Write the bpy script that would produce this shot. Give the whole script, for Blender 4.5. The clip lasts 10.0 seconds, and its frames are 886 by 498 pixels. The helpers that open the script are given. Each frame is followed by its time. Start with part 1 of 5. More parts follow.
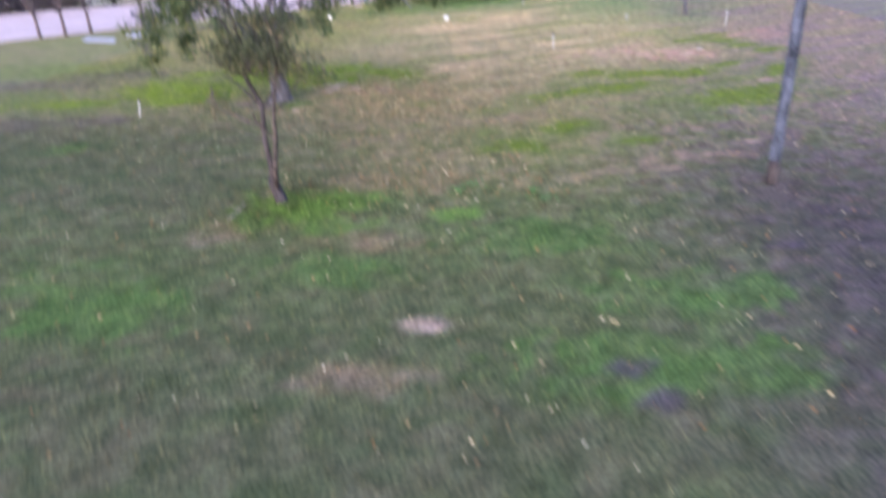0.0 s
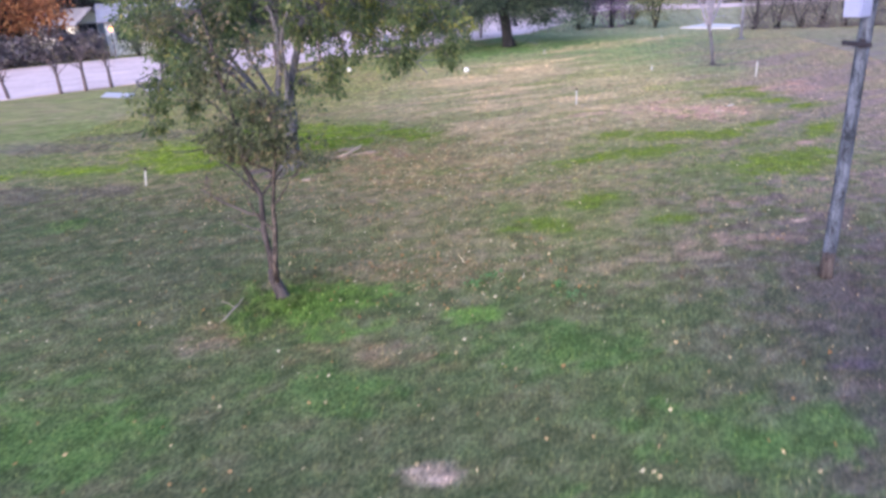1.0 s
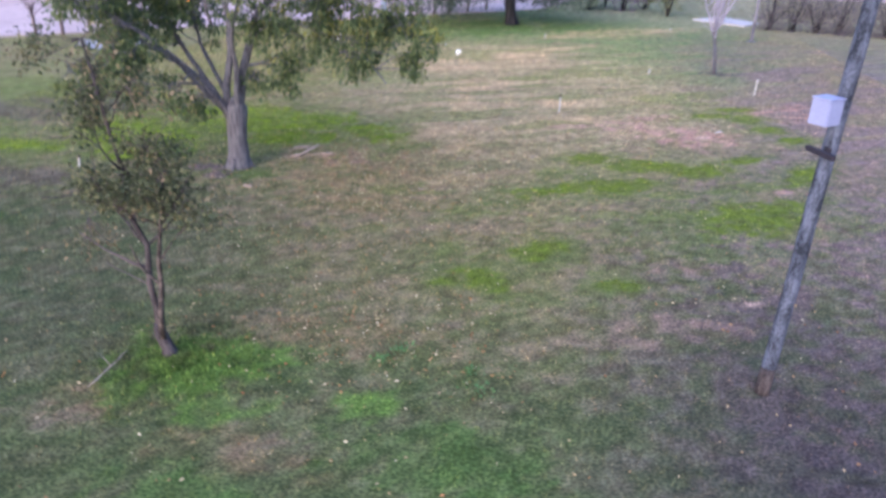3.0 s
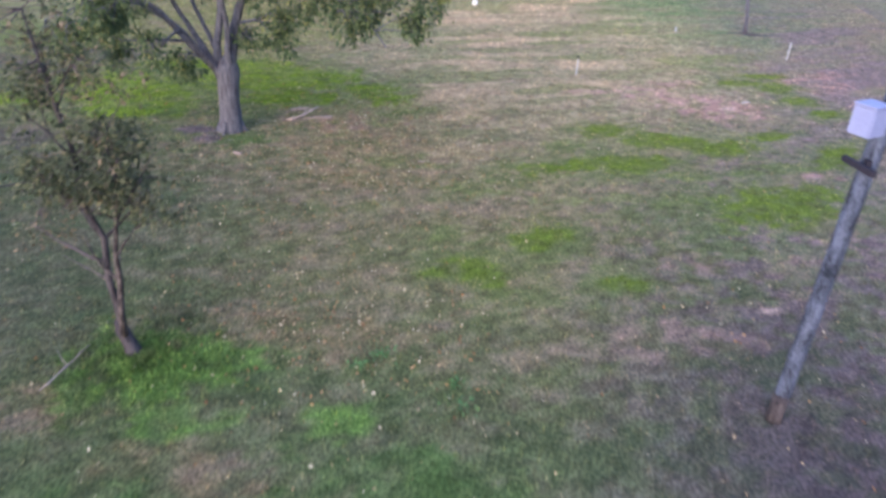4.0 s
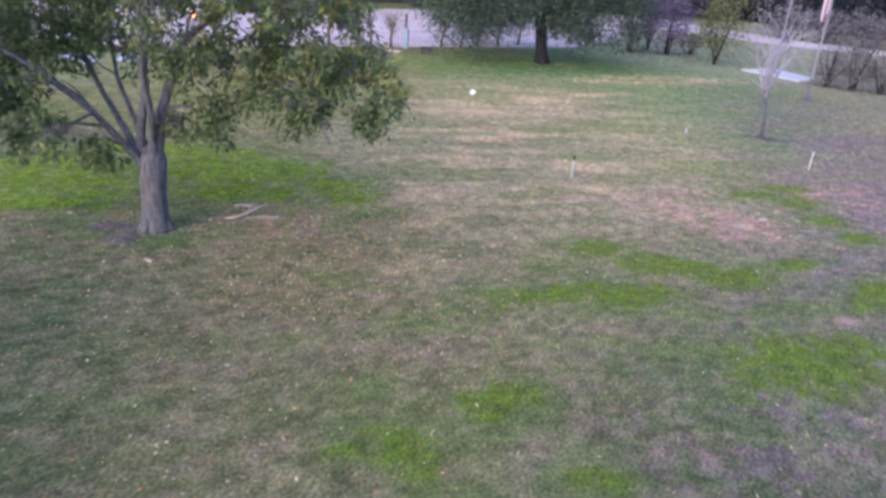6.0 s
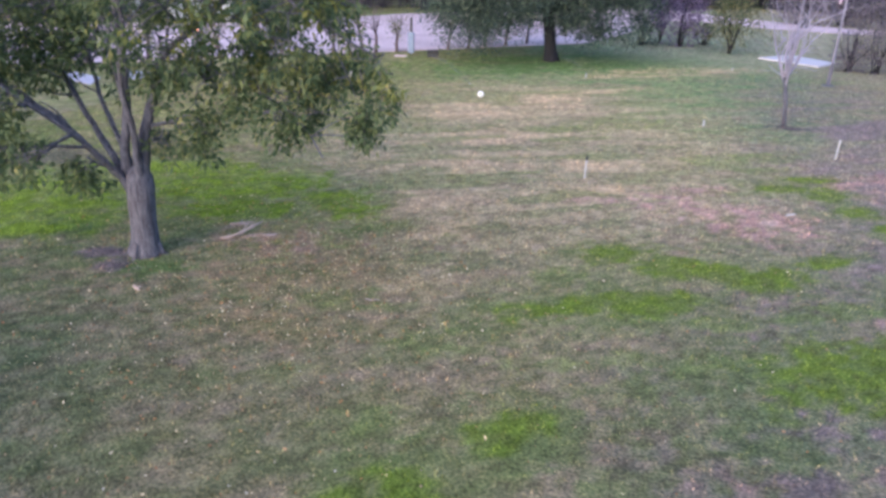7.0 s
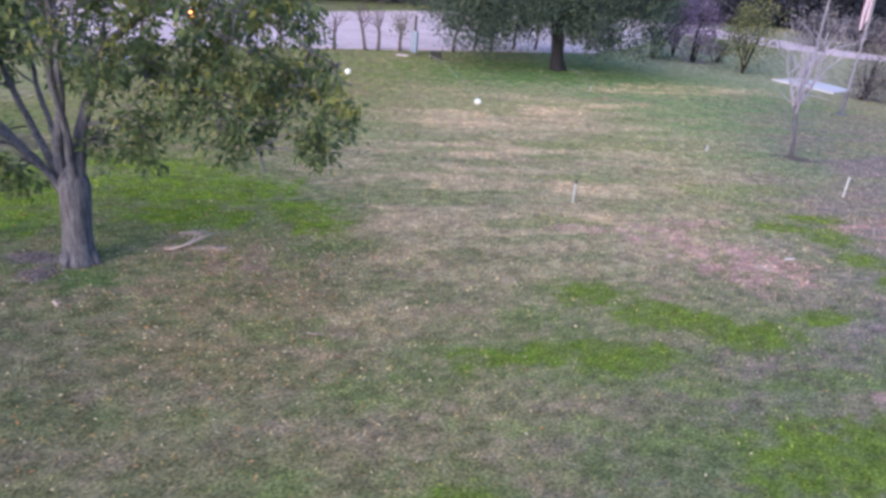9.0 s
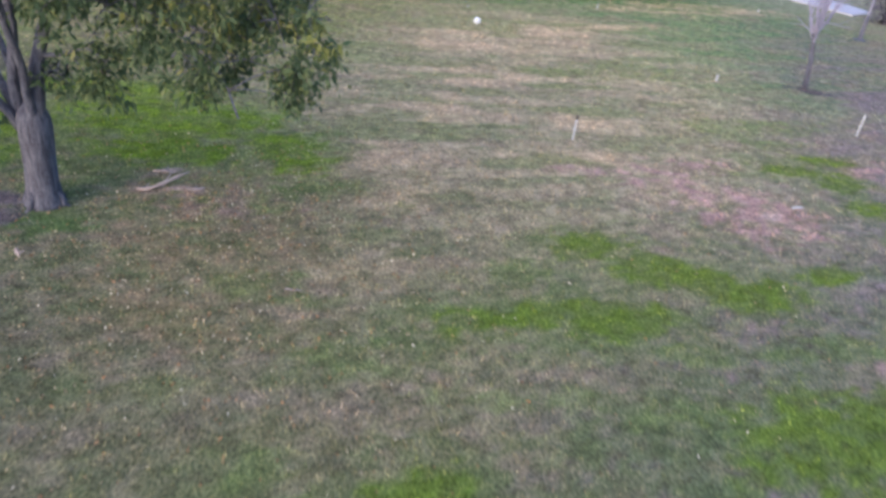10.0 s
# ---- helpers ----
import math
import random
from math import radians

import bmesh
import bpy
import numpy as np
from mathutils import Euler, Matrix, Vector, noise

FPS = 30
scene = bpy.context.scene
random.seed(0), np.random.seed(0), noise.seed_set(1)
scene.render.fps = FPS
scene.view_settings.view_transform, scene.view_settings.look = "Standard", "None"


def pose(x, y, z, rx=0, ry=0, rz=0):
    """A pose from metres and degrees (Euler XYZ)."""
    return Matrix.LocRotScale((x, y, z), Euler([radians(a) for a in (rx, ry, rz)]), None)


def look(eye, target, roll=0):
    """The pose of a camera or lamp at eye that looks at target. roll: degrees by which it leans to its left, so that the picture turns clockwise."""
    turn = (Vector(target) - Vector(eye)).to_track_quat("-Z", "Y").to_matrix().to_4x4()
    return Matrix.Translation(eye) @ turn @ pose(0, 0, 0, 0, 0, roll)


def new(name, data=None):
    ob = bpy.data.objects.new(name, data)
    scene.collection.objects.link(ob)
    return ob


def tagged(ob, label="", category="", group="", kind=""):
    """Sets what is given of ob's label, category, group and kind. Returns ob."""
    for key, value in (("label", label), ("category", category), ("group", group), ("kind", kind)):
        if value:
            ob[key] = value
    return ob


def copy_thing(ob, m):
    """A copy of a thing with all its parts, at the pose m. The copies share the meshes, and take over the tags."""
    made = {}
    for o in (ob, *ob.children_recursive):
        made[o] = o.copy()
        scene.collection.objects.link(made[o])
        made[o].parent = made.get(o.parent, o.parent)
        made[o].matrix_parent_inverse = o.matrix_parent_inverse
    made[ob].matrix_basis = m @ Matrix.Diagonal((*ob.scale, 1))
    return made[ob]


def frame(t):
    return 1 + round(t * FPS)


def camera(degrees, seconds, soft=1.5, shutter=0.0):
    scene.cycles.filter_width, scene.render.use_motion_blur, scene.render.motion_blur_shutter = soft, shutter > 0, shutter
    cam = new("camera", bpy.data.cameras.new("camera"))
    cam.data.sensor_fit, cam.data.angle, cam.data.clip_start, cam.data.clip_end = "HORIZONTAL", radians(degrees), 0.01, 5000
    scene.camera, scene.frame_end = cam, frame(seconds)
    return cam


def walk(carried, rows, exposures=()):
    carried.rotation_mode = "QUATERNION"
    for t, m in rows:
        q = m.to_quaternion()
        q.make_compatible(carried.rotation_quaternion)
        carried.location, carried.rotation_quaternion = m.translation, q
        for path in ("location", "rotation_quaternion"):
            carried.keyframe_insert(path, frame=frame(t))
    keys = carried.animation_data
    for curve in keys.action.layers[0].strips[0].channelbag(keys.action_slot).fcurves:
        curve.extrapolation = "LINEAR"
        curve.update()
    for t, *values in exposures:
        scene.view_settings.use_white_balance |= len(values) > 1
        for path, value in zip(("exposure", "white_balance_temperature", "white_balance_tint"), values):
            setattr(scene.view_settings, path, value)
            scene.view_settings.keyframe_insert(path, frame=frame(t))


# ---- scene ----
cam = camera(63.3, 10.0, soft=3.0, shutter=1.0)
PATH = [
    (0, (0.399, -0.892, 3.498), (0.133, 0.921, 2.697), -3.2),
    (0.5, (0.275, -0.196, 3.675), (-0.058, 1.652, 2.985), -5.8),
    (1, (0.371, 0.309, 3.879), (0.042, 2.153, 3.176), -4.0),
    (1.5, (0.513, 0.734, 4.171), (0.168, 2.57, 3.459), -3.4),
    (2, (0.662, 1.088, 4.428), (0.229, 2.873, 3.634), -5.1),
    (2.5, (0.982, 1.482, 4.674), (0.613, 3.283, 3.887), -4.3),
    (2.7, (1.097, 1.646, 4.745), (0.797, 3.461, 3.961), -0.5),
    (3.8, (1.398, 2.668, 5.079), (1.056, 4.389, 4.119), 2.5),
    (4, (1.372, 2.93, 5.082), (1.02, 4.651, 4.125), 2.4),
    (4.5, (1.288, 3.623, 5.029), (0.939, 5.357, 4.094), 1.7),
    (5, (1.383, 4.426, 4.995), (0.884, 6.189, 4.193), -6.2),
    (5.5, (1.585, 5.074, 4.91), (1.185, 6.871, 4.128), 3.6),
    (6, (1.736, 5.644, 4.84), (1.318, 7.445, 4.077), 4.5),
    (6.2, (1.746, 5.829, 4.815), (1.323, 7.63, 4.055), 4.7),
    (7.3, (1.785, 6.603, 4.666), (1.312, 8.393, 3.907), 0.5),
    (7.5, (1.751, 6.717, 4.624), (1.295, 8.509, 3.863), 0.6),
    (8, (1.851, 7.096, 4.573), (1.356, 8.883, 3.822), 2.0),
    (8.5, (1.985, 7.42, 4.675), (1.512, 9.211, 3.92), 4.3),
    (9, (2.083, 7.729, 4.806), (1.6, 9.513, 4.042), 5.0),
    (9.5, (2.111, 8.029, 4.918), (1.685, 9.743, 3.981), 5.7),
    (10, (1.959, 8.517, 5.038), (1.531, 10.207, 4.057), 6.5),
]
walk(cam, [(t, look(eye, target, roll)) for t, eye, target, roll in PATH],
     exposures=[(0.0, 1.78, 5680, 23), (2.5, 1.70, 5640, 23), (4.5, 1.54, 5560, 22), (9.0, 1.50, 5600, 20), (10.0, 1.40, 5560, 19)])

# ---- light: a dull dusk sky with a weak, very soft sun ----
world = bpy.data.worlds.new("dusk_sky")
scene.world = world
world.use_nodes = True
wn, wl = world.node_tree.nodes, world.node_tree.links
sky = wn.new("ShaderNodeTexSky")
sky.sky_type = 'NISHITA'
sky.sun_disc = False
sky.sun_elevation = radians(14)
sky.sun_rotation = radians(200)
sky.air_density, sky.dust_density, sky.ozone_density = 1.0, 2.5, 2.0
wn["Background"].inputs["Strength"].default_value = 0.15
wl.new(sky.outputs[0], wn["Background"].inputs["Color"])

sun = new("sun", bpy.data.lights.new("sun", 'SUN'))
sun.data.energy = 0.5
sun.data.angle = radians(60)
sun.data.color = (1.0, 0.93, 0.9)
sun.matrix_world = look((0, 0, 60), (12, 35, 0))


# ---- material helpers ----
def material(name, rough=0.8, metal=0.0, spec=0.3):
    m = bpy.data.materials.new(name)
    m.use_nodes = True
    b = m.node_tree.nodes["Principled BSDF"]
    b.inputs["Roughness"].default_value = rough
    b.inputs["Metallic"].default_value = metal
    b.inputs["Specular IOR Level"].default_value = spec
    return m, m.node_tree.nodes, m.node_tree.links, b


def ramp(nodes, stops):
    r = nodes.new("ShaderNodeValToRGB")
    e = r.color_ramp.elements
    while len(e) < len(stops):
        e.new(0.5)
    for el, (p, c) in zip(e, stops):
        el.position, el.color = p, (*c, 1)
    return r


def mottled(name, dark, light, scale=3.0, fine=60.0, rough=0.8, metal=0.0, bump=0.3, stretch=(1, 1, 1), spec=0.3, deep=0.02, lo=0.3, hi=0.72):
    """Two scales of noise between two colours, with relief."""
    m, n, l, b = material(name, rough, metal, spec)
    tc = n.new("ShaderNodeTexCoord")
    mp = n.new("ShaderNodeMapping")
    mp.inputs["Scale"].default_value = stretch
    l.new(tc.outputs["Object"], mp.inputs[0])
    a, f = n.new("ShaderNodeTexNoise"), n.new("ShaderNodeTexNoise")
    a.inputs["Scale"].default_value, f.inputs["Scale"].default_value = scale, fine
    a.inputs["Detail"].default_value, f.inputs["Detail"].default_value = 6, 3
    l.new(mp.outputs[0], a.inputs["Vector"])
    l.new(mp.outputs[0], f.inputs["Vector"])
    mix = n.new("ShaderNodeMath")
    mix.operation = 'MULTIPLY_ADD'
    mix.inputs[1].default_value = 0.45
    l.new(f.outputs[0], mix.inputs[0])
    half = n.new("ShaderNodeMath")
    half.operation = 'MULTIPLY'
    half.inputs[1].default_value = 0.6
    l.new(a.outputs[0], half.inputs[0])
    l.new(half.outputs[0], mix.inputs[2])
    r = ramp(n, [(lo, dark), (hi, light)])
    l.new(mix.outputs[0], r.inputs[0])
    l.new(r.outputs[0], b.inputs["Base Color"])
    if bump:
        bp = n.new("ShaderNodeBump")
        bp.inputs["Strength"].default_value = bump
        bp.inputs["Distance"].default_value = deep
        l.new(mix.outputs[0], bp.inputs["Height"])
        l.new(bp.outputs[0], b.inputs["Normal"])
    return m


def leafy(name, stops, patch_stops=None, through_light=0.35, patch=0.5):
    """Leaves: each one its own shade, broad drifts of colour, some light through them."""
    m, n, l, b = material(name, 0.55, 0.0, 0.25)
    g = n.new("ShaderNodeNewGeometry")
    r = ramp(n, stops)
    l.new(g.outputs["Random Per Island"], r.inputs[0])
    colour = r.outputs[0]
    if patch_stops:
        tc = n.new("ShaderNodeTexCoord")
        t = n.new("ShaderNodeTexNoise")
        t.inputs["Scale"].default_value, t.inputs["Detail"].default_value = patch, 3
        l.new(tc.outputs["Object"], t.inputs["Vector"])
        k = ramp(n, [(0.585, (0, 0, 0)), (0.70, (1, 1, 1))])
        l.new(t.outputs[0], k.inputs[0])
        r2 = ramp(n, patch_stops)
        l.new(g.outputs["Random Per Island"], r2.inputs[0])
        mx = n.new("ShaderNodeMix")
        mx.data_type = 'RGBA'
        l.new(k.outputs[0], mx.inputs[0])
        l.new(colour, mx.inputs[6])
        l.new(r2.outputs[0], mx.inputs[7])
        colour = mx.outputs[2]
    l.new(colour, b.inputs["Base Color"])
    tr = n.new("ShaderNodeBsdfTranslucent")
    l.new(colour, tr.inputs[0])
    ms = n.new("ShaderNodeMixShader")
    ms.inputs[0].default_value = through_light
    l.new(b.outputs[0], ms.inputs[1])
    l.new(tr.outputs[0], ms.inputs[2])
    l.new(ms.outputs[0], n["Material Output"].inputs[0])
    return m


def grassy(name, attribute, bump):
    """Lawn colour carried by the mesh, with fine variation."""
    m, n, l, b = material(name, 0.9, 0.0, 0.05)
    at = n.new("ShaderNodeAttribute")
    at.attribute_name = attribute
    tc = n.new("ShaderNodeTexCoord")
    t = n.new("ShaderNodeTexNoise")
    t.inputs["Scale"].default_value, t.inputs["Detail"].default_value = 24.0, 6
    l.new(tc.outputs["Object"], t.inputs["Vector"])
    r = ramp(n, [(0.34, (0.56, 0.58, 0.57)), (0.5, (0.98, 0.98, 0.98)), (0.68, (1.6, 1.5, 1.44))])
    l.new(t.outputs[0], r.inputs[0])
    mx = n.new("ShaderNodeMix")
    mx.data_type, mx.blend_type = 'RGBA', 'MULTIPLY'
    mx.inputs[0].default_value = 1.0
    l.new(at.outputs["Color"], mx.inputs[6])
    l.new(r.outputs[0], mx.inputs[7])
    colour = mx.outputs[2]
    if not bump:
        g = n.new("ShaderNodeNewGeometry")
        r2 = ramp(n, [(0.0, (0.50, 0.53, 0.54)), (0.5, (0.95, 0.97, 0.96)), (0.86, (1.15, 1.12, 1.1)), (0.93, (1.9, 1.7, 1.5)), (1.0, (2.1, 1.8, 1.55))])
        l.new(g.outputs["Random Per Island"], r2.inputs[0])
        m2 = n.new("ShaderNodeMix")
        m2.data_type, m2.blend_type = 'RGBA', 'MULTIPLY'
        m2.inputs[0].default_value = 1.0
        l.new(colour, m2.inputs[6])
        l.new(r2.outputs[0], m2.inputs[7])
        colour = m2.outputs[2]
    l.new(colour, b.inputs["Base Color"])
    if bump:
        bp = n.new("ShaderNodeBump")
        bp.inputs["Strength"].default_value, bp.inputs["Distance"].default_value = 0.6, 0.05
        t2 = n.new("ShaderNodeTexNoise")
        t2.inputs["Scale"].default_value, t2.inputs["Detail"].default_value = 30.0, 6
        l.new(tc.outputs["Object"], t2.inputs["Vector"])
        l.new(t2.outputs[0], bp.inputs["Height"])
        l.new(bp.outputs[0], b.inputs["Normal"])
    return m


def glowing(name, colour, strength):
    m, n, l, b = material(name, 0.4)
    b.inputs["Base Color"].default_value = (*colour, 1)
    b.inputs["Emission Color"].default_value = (*colour, 1)
    b.inputs["Emission Strength"].default_value = strength
    return m


M_GROUND = grassy("lawn_soil", "lawn", True)
M_BLADE = grassy("grass_blade", "lawn", False)
M_BARK = mottled("grey_bark", (0.055, 0.053, 0.068), (0.215, 0.21, 0.25), 6, 30, 0.9, bump=1.0, stretch=(4, 4, 0.45), deep=0.06, lo=0.38, hi=0.66)
M_BARK_YOUNG = mottled("young_bark", (0.015, 0.013, 0.017), (0.10, 0.085, 0.092), 4, 30, 0.9, bump=0.6, stretch=(3, 3, 0.8), lo=0.4, hi=0.65)
M_BARK_DARK = mottled("dark_bark", (0.010, 0.011, 0.015), (0.034, 0.034, 0.042), 3, 25, 0.95, bump=0.9, stretch=(2, 2, 0.5))
M_BARK_PALE = mottled("pale_bark", (0.24, 0.22, 0.29), (0.45, 0.42, 0.53), 6, 40, 0.8, bump=0.4, stretch=(2, 2, 0.6))
M_TWIG = mottled("twig_bark", (0.07, 0.055, 0.06), (0.17, 0.13, 0.14), 8, 50, 0.9, bump=0.0)
M_BARK_TAN = mottled("peeling_bark", (0.018, 0.015, 0.018), (0.18, 0.145, 0.135), 9, 30, 0.9, bump=0.6, stretch=(3, 3, 0.7), lo=0.45, hi=0.65)
M_POLE = mottled("weathered_pole_wood", (0.014, 0.019, 0.032), (0.12, 0.14, 0.21), 5.0, 30, 0.9, bump=0.8, stretch=(2.5, 2.5, 0.8), lo=0.42, hi=0.63)
M_RUST = mottled("rusty_iron", (0.014, 0.013, 0.022), (0.045, 0.040, 0.060), 12, 80, 0.8, bump=0.4)
M_BOX = mottled("box_enamel", (0.23, 0.255, 0.45), (0.31, 0.34, 0.55), 3, 40, 0.45, bump=0.05)
M_PVC = mottled("white_pvc", (0.36, 0.36, 0.36), (0.55, 0.55, 0.56), 8, 60, 0.5, bump=0.05)
M_BLACK = mottled("black_plastic", (0.015, 0.015, 0.016), (0.05, 0.05, 0.05), 20, 90, 0.5, bump=0.05)
M_BALL = mottled("ball_skin", (0.72, 0.70, 0.68), (0.88, 0.87, 0.86), 8, 60, 0.5, bump=0.1)
M_CONCRETE = mottled("pale_concrete", (0.40, 0.30, 0.31), (0.70, 0.56, 0.58), 0.5, 5, 0.85, bump=0.15)
M_PAD = mottled("old_concrete", (0.34, 0.33, 0.39), (0.48, 0.47, 0.54), 0.8, 12, 0.7, bump=0.1)
M_SLAB = mottled("new_concrete", (0.44, 0.42, 0.46), (0.58, 0.56, 0.60), 0.8, 12, 0.8, bump=0.1)
M_STEEL = mottled("grey_steel", (0.15, 0.145, 0.19), (0.27, 0.26, 0.33), 4, 40, 0.5, 0.2, bump=0.05)
M_SIDING = mottled("white_siding", (0.80, 0.80, 0.82), (0.90, 0.90, 0.92), 0.6, 12, 0.7, bump=0.1, stretch=(1, 1, 6))
M_ROOF = mottled("pale_shingle", (0.26, 0.25, 0.31), (0.44, 0.42, 0.50), 1.5, 18, 0.9, bump=0.4)
M_GLASS, _n, _l, _b = material("window_glass", 0.08, 0.0, 0.6)
_b.inputs["Base Color"].default_value = (0.03, 0.035, 0.05, 1)
M_STICK = mottled("bleached_wood", (0.30, 0.23, 0.20), (0.46, 0.37, 0.33), 7, 50, 0.9, bump=0.4)
M_LAMP = glowing("amber_lamp", (1.0, 0.33, 0.06), 2.6)
M_RED = mottled("flag_red", (0.22, 0.10, 0.20), (0.32, 0.16, 0.28), 10, 60, 0.8, bump=0.1)
M_WHITE = mottled("flag_white", (0.56, 0.54, 0.62), (0.70, 0.68, 0.76), 10, 60, 0.8, bump=0.1)
M_BLUE = mottled("flag_blue", (0.03, 0.04, 0.16), (0.05, 0.07, 0.24), 10, 60, 0.8, bump=0.1)
M_POSTBLUE = mottled("faded_blue_paint", (0.13, 0.17, 0.25), (0.25, 0.31, 0.42), 5, 40, 0.7, bump=0.2)
M_WATER, _n, _l, _b = material("water_spray", 0.3, 0.0, 0.4)
_b.inputs["Base Color"].default_value = (0.85, 0.87, 0.9, 1)
_b.inputs["Alpha"].default_value = 0.2
M_RIDGE = mottled("far_wood", (0.015, 0.018, 0.016), (0.06, 0.06, 0.05), 0.12, 1.5, 0.95, bump=0.5)

M_LEAF_BIG = leafy("pecan_leaves", [(0.0, (0.062, 0.096, 0.052)), (0.5, (0.122, 0.174, 0.082)), (0.92, (0.222, 0.272, 0.118)), (1.0, (0.36, 0.34, 0.12))],
                   [(0.0, (0.075, 0.105, 0.045)), (1.0, (0.23, 0.25, 0.085))], 0.5, 0.8)
M_LEAF_SMALL = leafy("young_leaves", [(0.0, (0.045, 0.060, 0.034)), (0.6, (0.112, 0.130, 0.068)), (0.92, (0.210, 0.210, 0.110)), (1.0, (0.25, 0.21, 0.10))],
                     [(0.0, (0.104, 0.101, 0.054)), (1.0, (0.220, 0.180, 0.100))], 0.35, 1.2)
M_LEAF_TURNED = leafy("turning_leaves", [(0.0, (0.10, 0.125, 0.045)), (0.5, (0.20, 0.225, 0.065)), (0.9, (0.34, 0.33, 0.09)), (1.0, (0.44, 0.38, 0.10))], None, 0.5)
M_LEAF_DRY = leafy("dry_leaves", [(0.0, (0.085, 0.080, 0.045)), (0.5, (0.17, 0.145, 0.085)), (1.0, (0.33, 0.25, 0.16))], None, 0.35)
M_LEAF_OAK = leafy("oak_leaves", [(0.0, (0.030, 0.047, 0.044)), (0.6, (0.070, 0.106, 0.078)), (1.0, (0.150, 0.187, 0.123))],
                   [(0.0, (0.074, 0.118, 0.071)), (1.0, (0.275, 0.281, 0.176))], 0.25, 0.25)
M_LEAF_BUSH = leafy("bush_leaves", [(0.0, (0.062, 0.080, 0.044)), (0.6, (0.148, 0.170, 0.074)), (1.0, (0.346, 0.296, 0.148))],
                    [(0.0, (0.198, 0.182, 0.074)), (1.0, (0.543, 0.365, 0.124))], 0.3, 0.3)
M_LEAF_ORANGE = leafy("autumn_leaves", [(0.0, (0.150, 0.062, 0.040)), (0.6, (0.330, 0.140, 0.070)), (1.0, (0.46, 0.25, 0.12))], None, 0.4)
M_LEAF_WOODS = leafy("wood_leaves", [(0.0, (0.033, 0.035, 0.050)), (0.7, (0.088, 0.088, 0.110)), (1.0, (0.188, 0.163, 0.175))],
                     [(0.0, (0.100, 0.066, 0.068)), (1.0, (0.240, 0.150, 0.135))], 0.2, 0.08)
M_LEAF_PINE = leafy("pine_needles", [(0.0, (0.010, 0.013, 0.022)), (0.7, (0.032, 0.038, 0.056)), (1.0, (0.06, 0.065, 0.085))], None, 0.15)
M_LEAF_PURPLE = leafy("bare_shrub_leaves", [(0.0, (0.108, 0.078, 0.141)), (1.0, (0.336, 0.246, 0.358))], None, 0.2)
M_LEAF_HEDGE = leafy("hedge_leaves", [(0.0, (0.075, 0.070, 0.088)), (0.7, (0.190, 0.165, 0.205)), (1.0, (0.240, 0.230, 0.180))], None, 0.2)
M_WEED = leafy("weed_leaves", [(0.0, (0.070, 0.165, 0.055)), (1.0, (0.140, 0.280, 0.100))], None, 0.25)
M_LITTER = leafy("fallen_leaves", [(0.0, (0.22, 0.10, 0.05)), (0.35, (0.40, 0.19, 0.08)), (0.6, (0.42, 0.28, 0.15)), (0.82, (0.62, 0.50, 0.31)), (1.0, (0.74, 0.64, 0.46))], None, 0.2)


# ---- mesh helpers ----
rng = np.random.default_rng(7)


def mesh_from(name, verts, faces, mat, smooth=False):
    me = bpy.data.meshes.new(name)
    me.from_pydata([tuple(map(float, v)) for v in verts], [], faces)
    me.materials.append(mat)
    if smooth:
        me.polygons.foreach_set("use_smooth", [True] * len(me.polygons))
    me.update()
    return me


def part_mesh(name, me, parent, label=""):
    ob = new(name, me)
    ob.parent = parent
    if label:
        tagged(ob, label)
    return ob


def part(name, bm, mat, parent, label="", smooth=False):
    me = bpy.data.meshes.new(name)
    bm.to_mesh(me)
    bm.free()
    me.materials.append(mat)
    if smooth:
        me.polygons.foreach_set("use_smooth", [True] * len(me.polygons))
    return part_mesh(name, me, parent, label)


def thing(name, x, y, z=0.0, rz=0.0, label="", category="", group="", kind=""):
    ob = new(name)
    ob.matrix_world = pose(x, y, z, 0, 0, rz)
    return tagged(ob, label, category, group, kind)


def box(sx, sy, sz, at=(0, 0, 0), bevel=0.0, turn=None):
    bm = bmesh.new()
    bmesh.ops.create_cube(bm, size=1.0)
    bmesh.ops.scale(bm, vec=(sx, sy, sz), verts=bm.verts)
    if bevel:
        bmesh.ops.bevel(bm, geom=bm.edges[:], offset=bevel, segments=2, affect='EDGES')
    if turn is not None:
        bmesh.ops.transform(bm, matrix=turn, verts=bm.verts)
    bmesh.ops.translate(bm, vec=at, verts=bm.verts)
    return bm


def lathe(profile, sides=14):
    """A turned body from (radius, height) pairs."""
    bm = bmesh.new()
    rings = []
    for r, z in profile:
        rings.append([bm.verts.new((r * math.cos(2 * math.pi * i / sides), r * math.sin(2 * math.pi * i / sides), z)) for i in range(sides)])
    for a, b in zip(rings, rings[1:]):
        for i in range(sides):
            j = (i + 1) % sides
            bm.faces.new((a[i], a[j], b[j], b[i]))
    bm.faces.new(rings[0][::-1])
    bm.faces.new(rings[-1])
    return bm


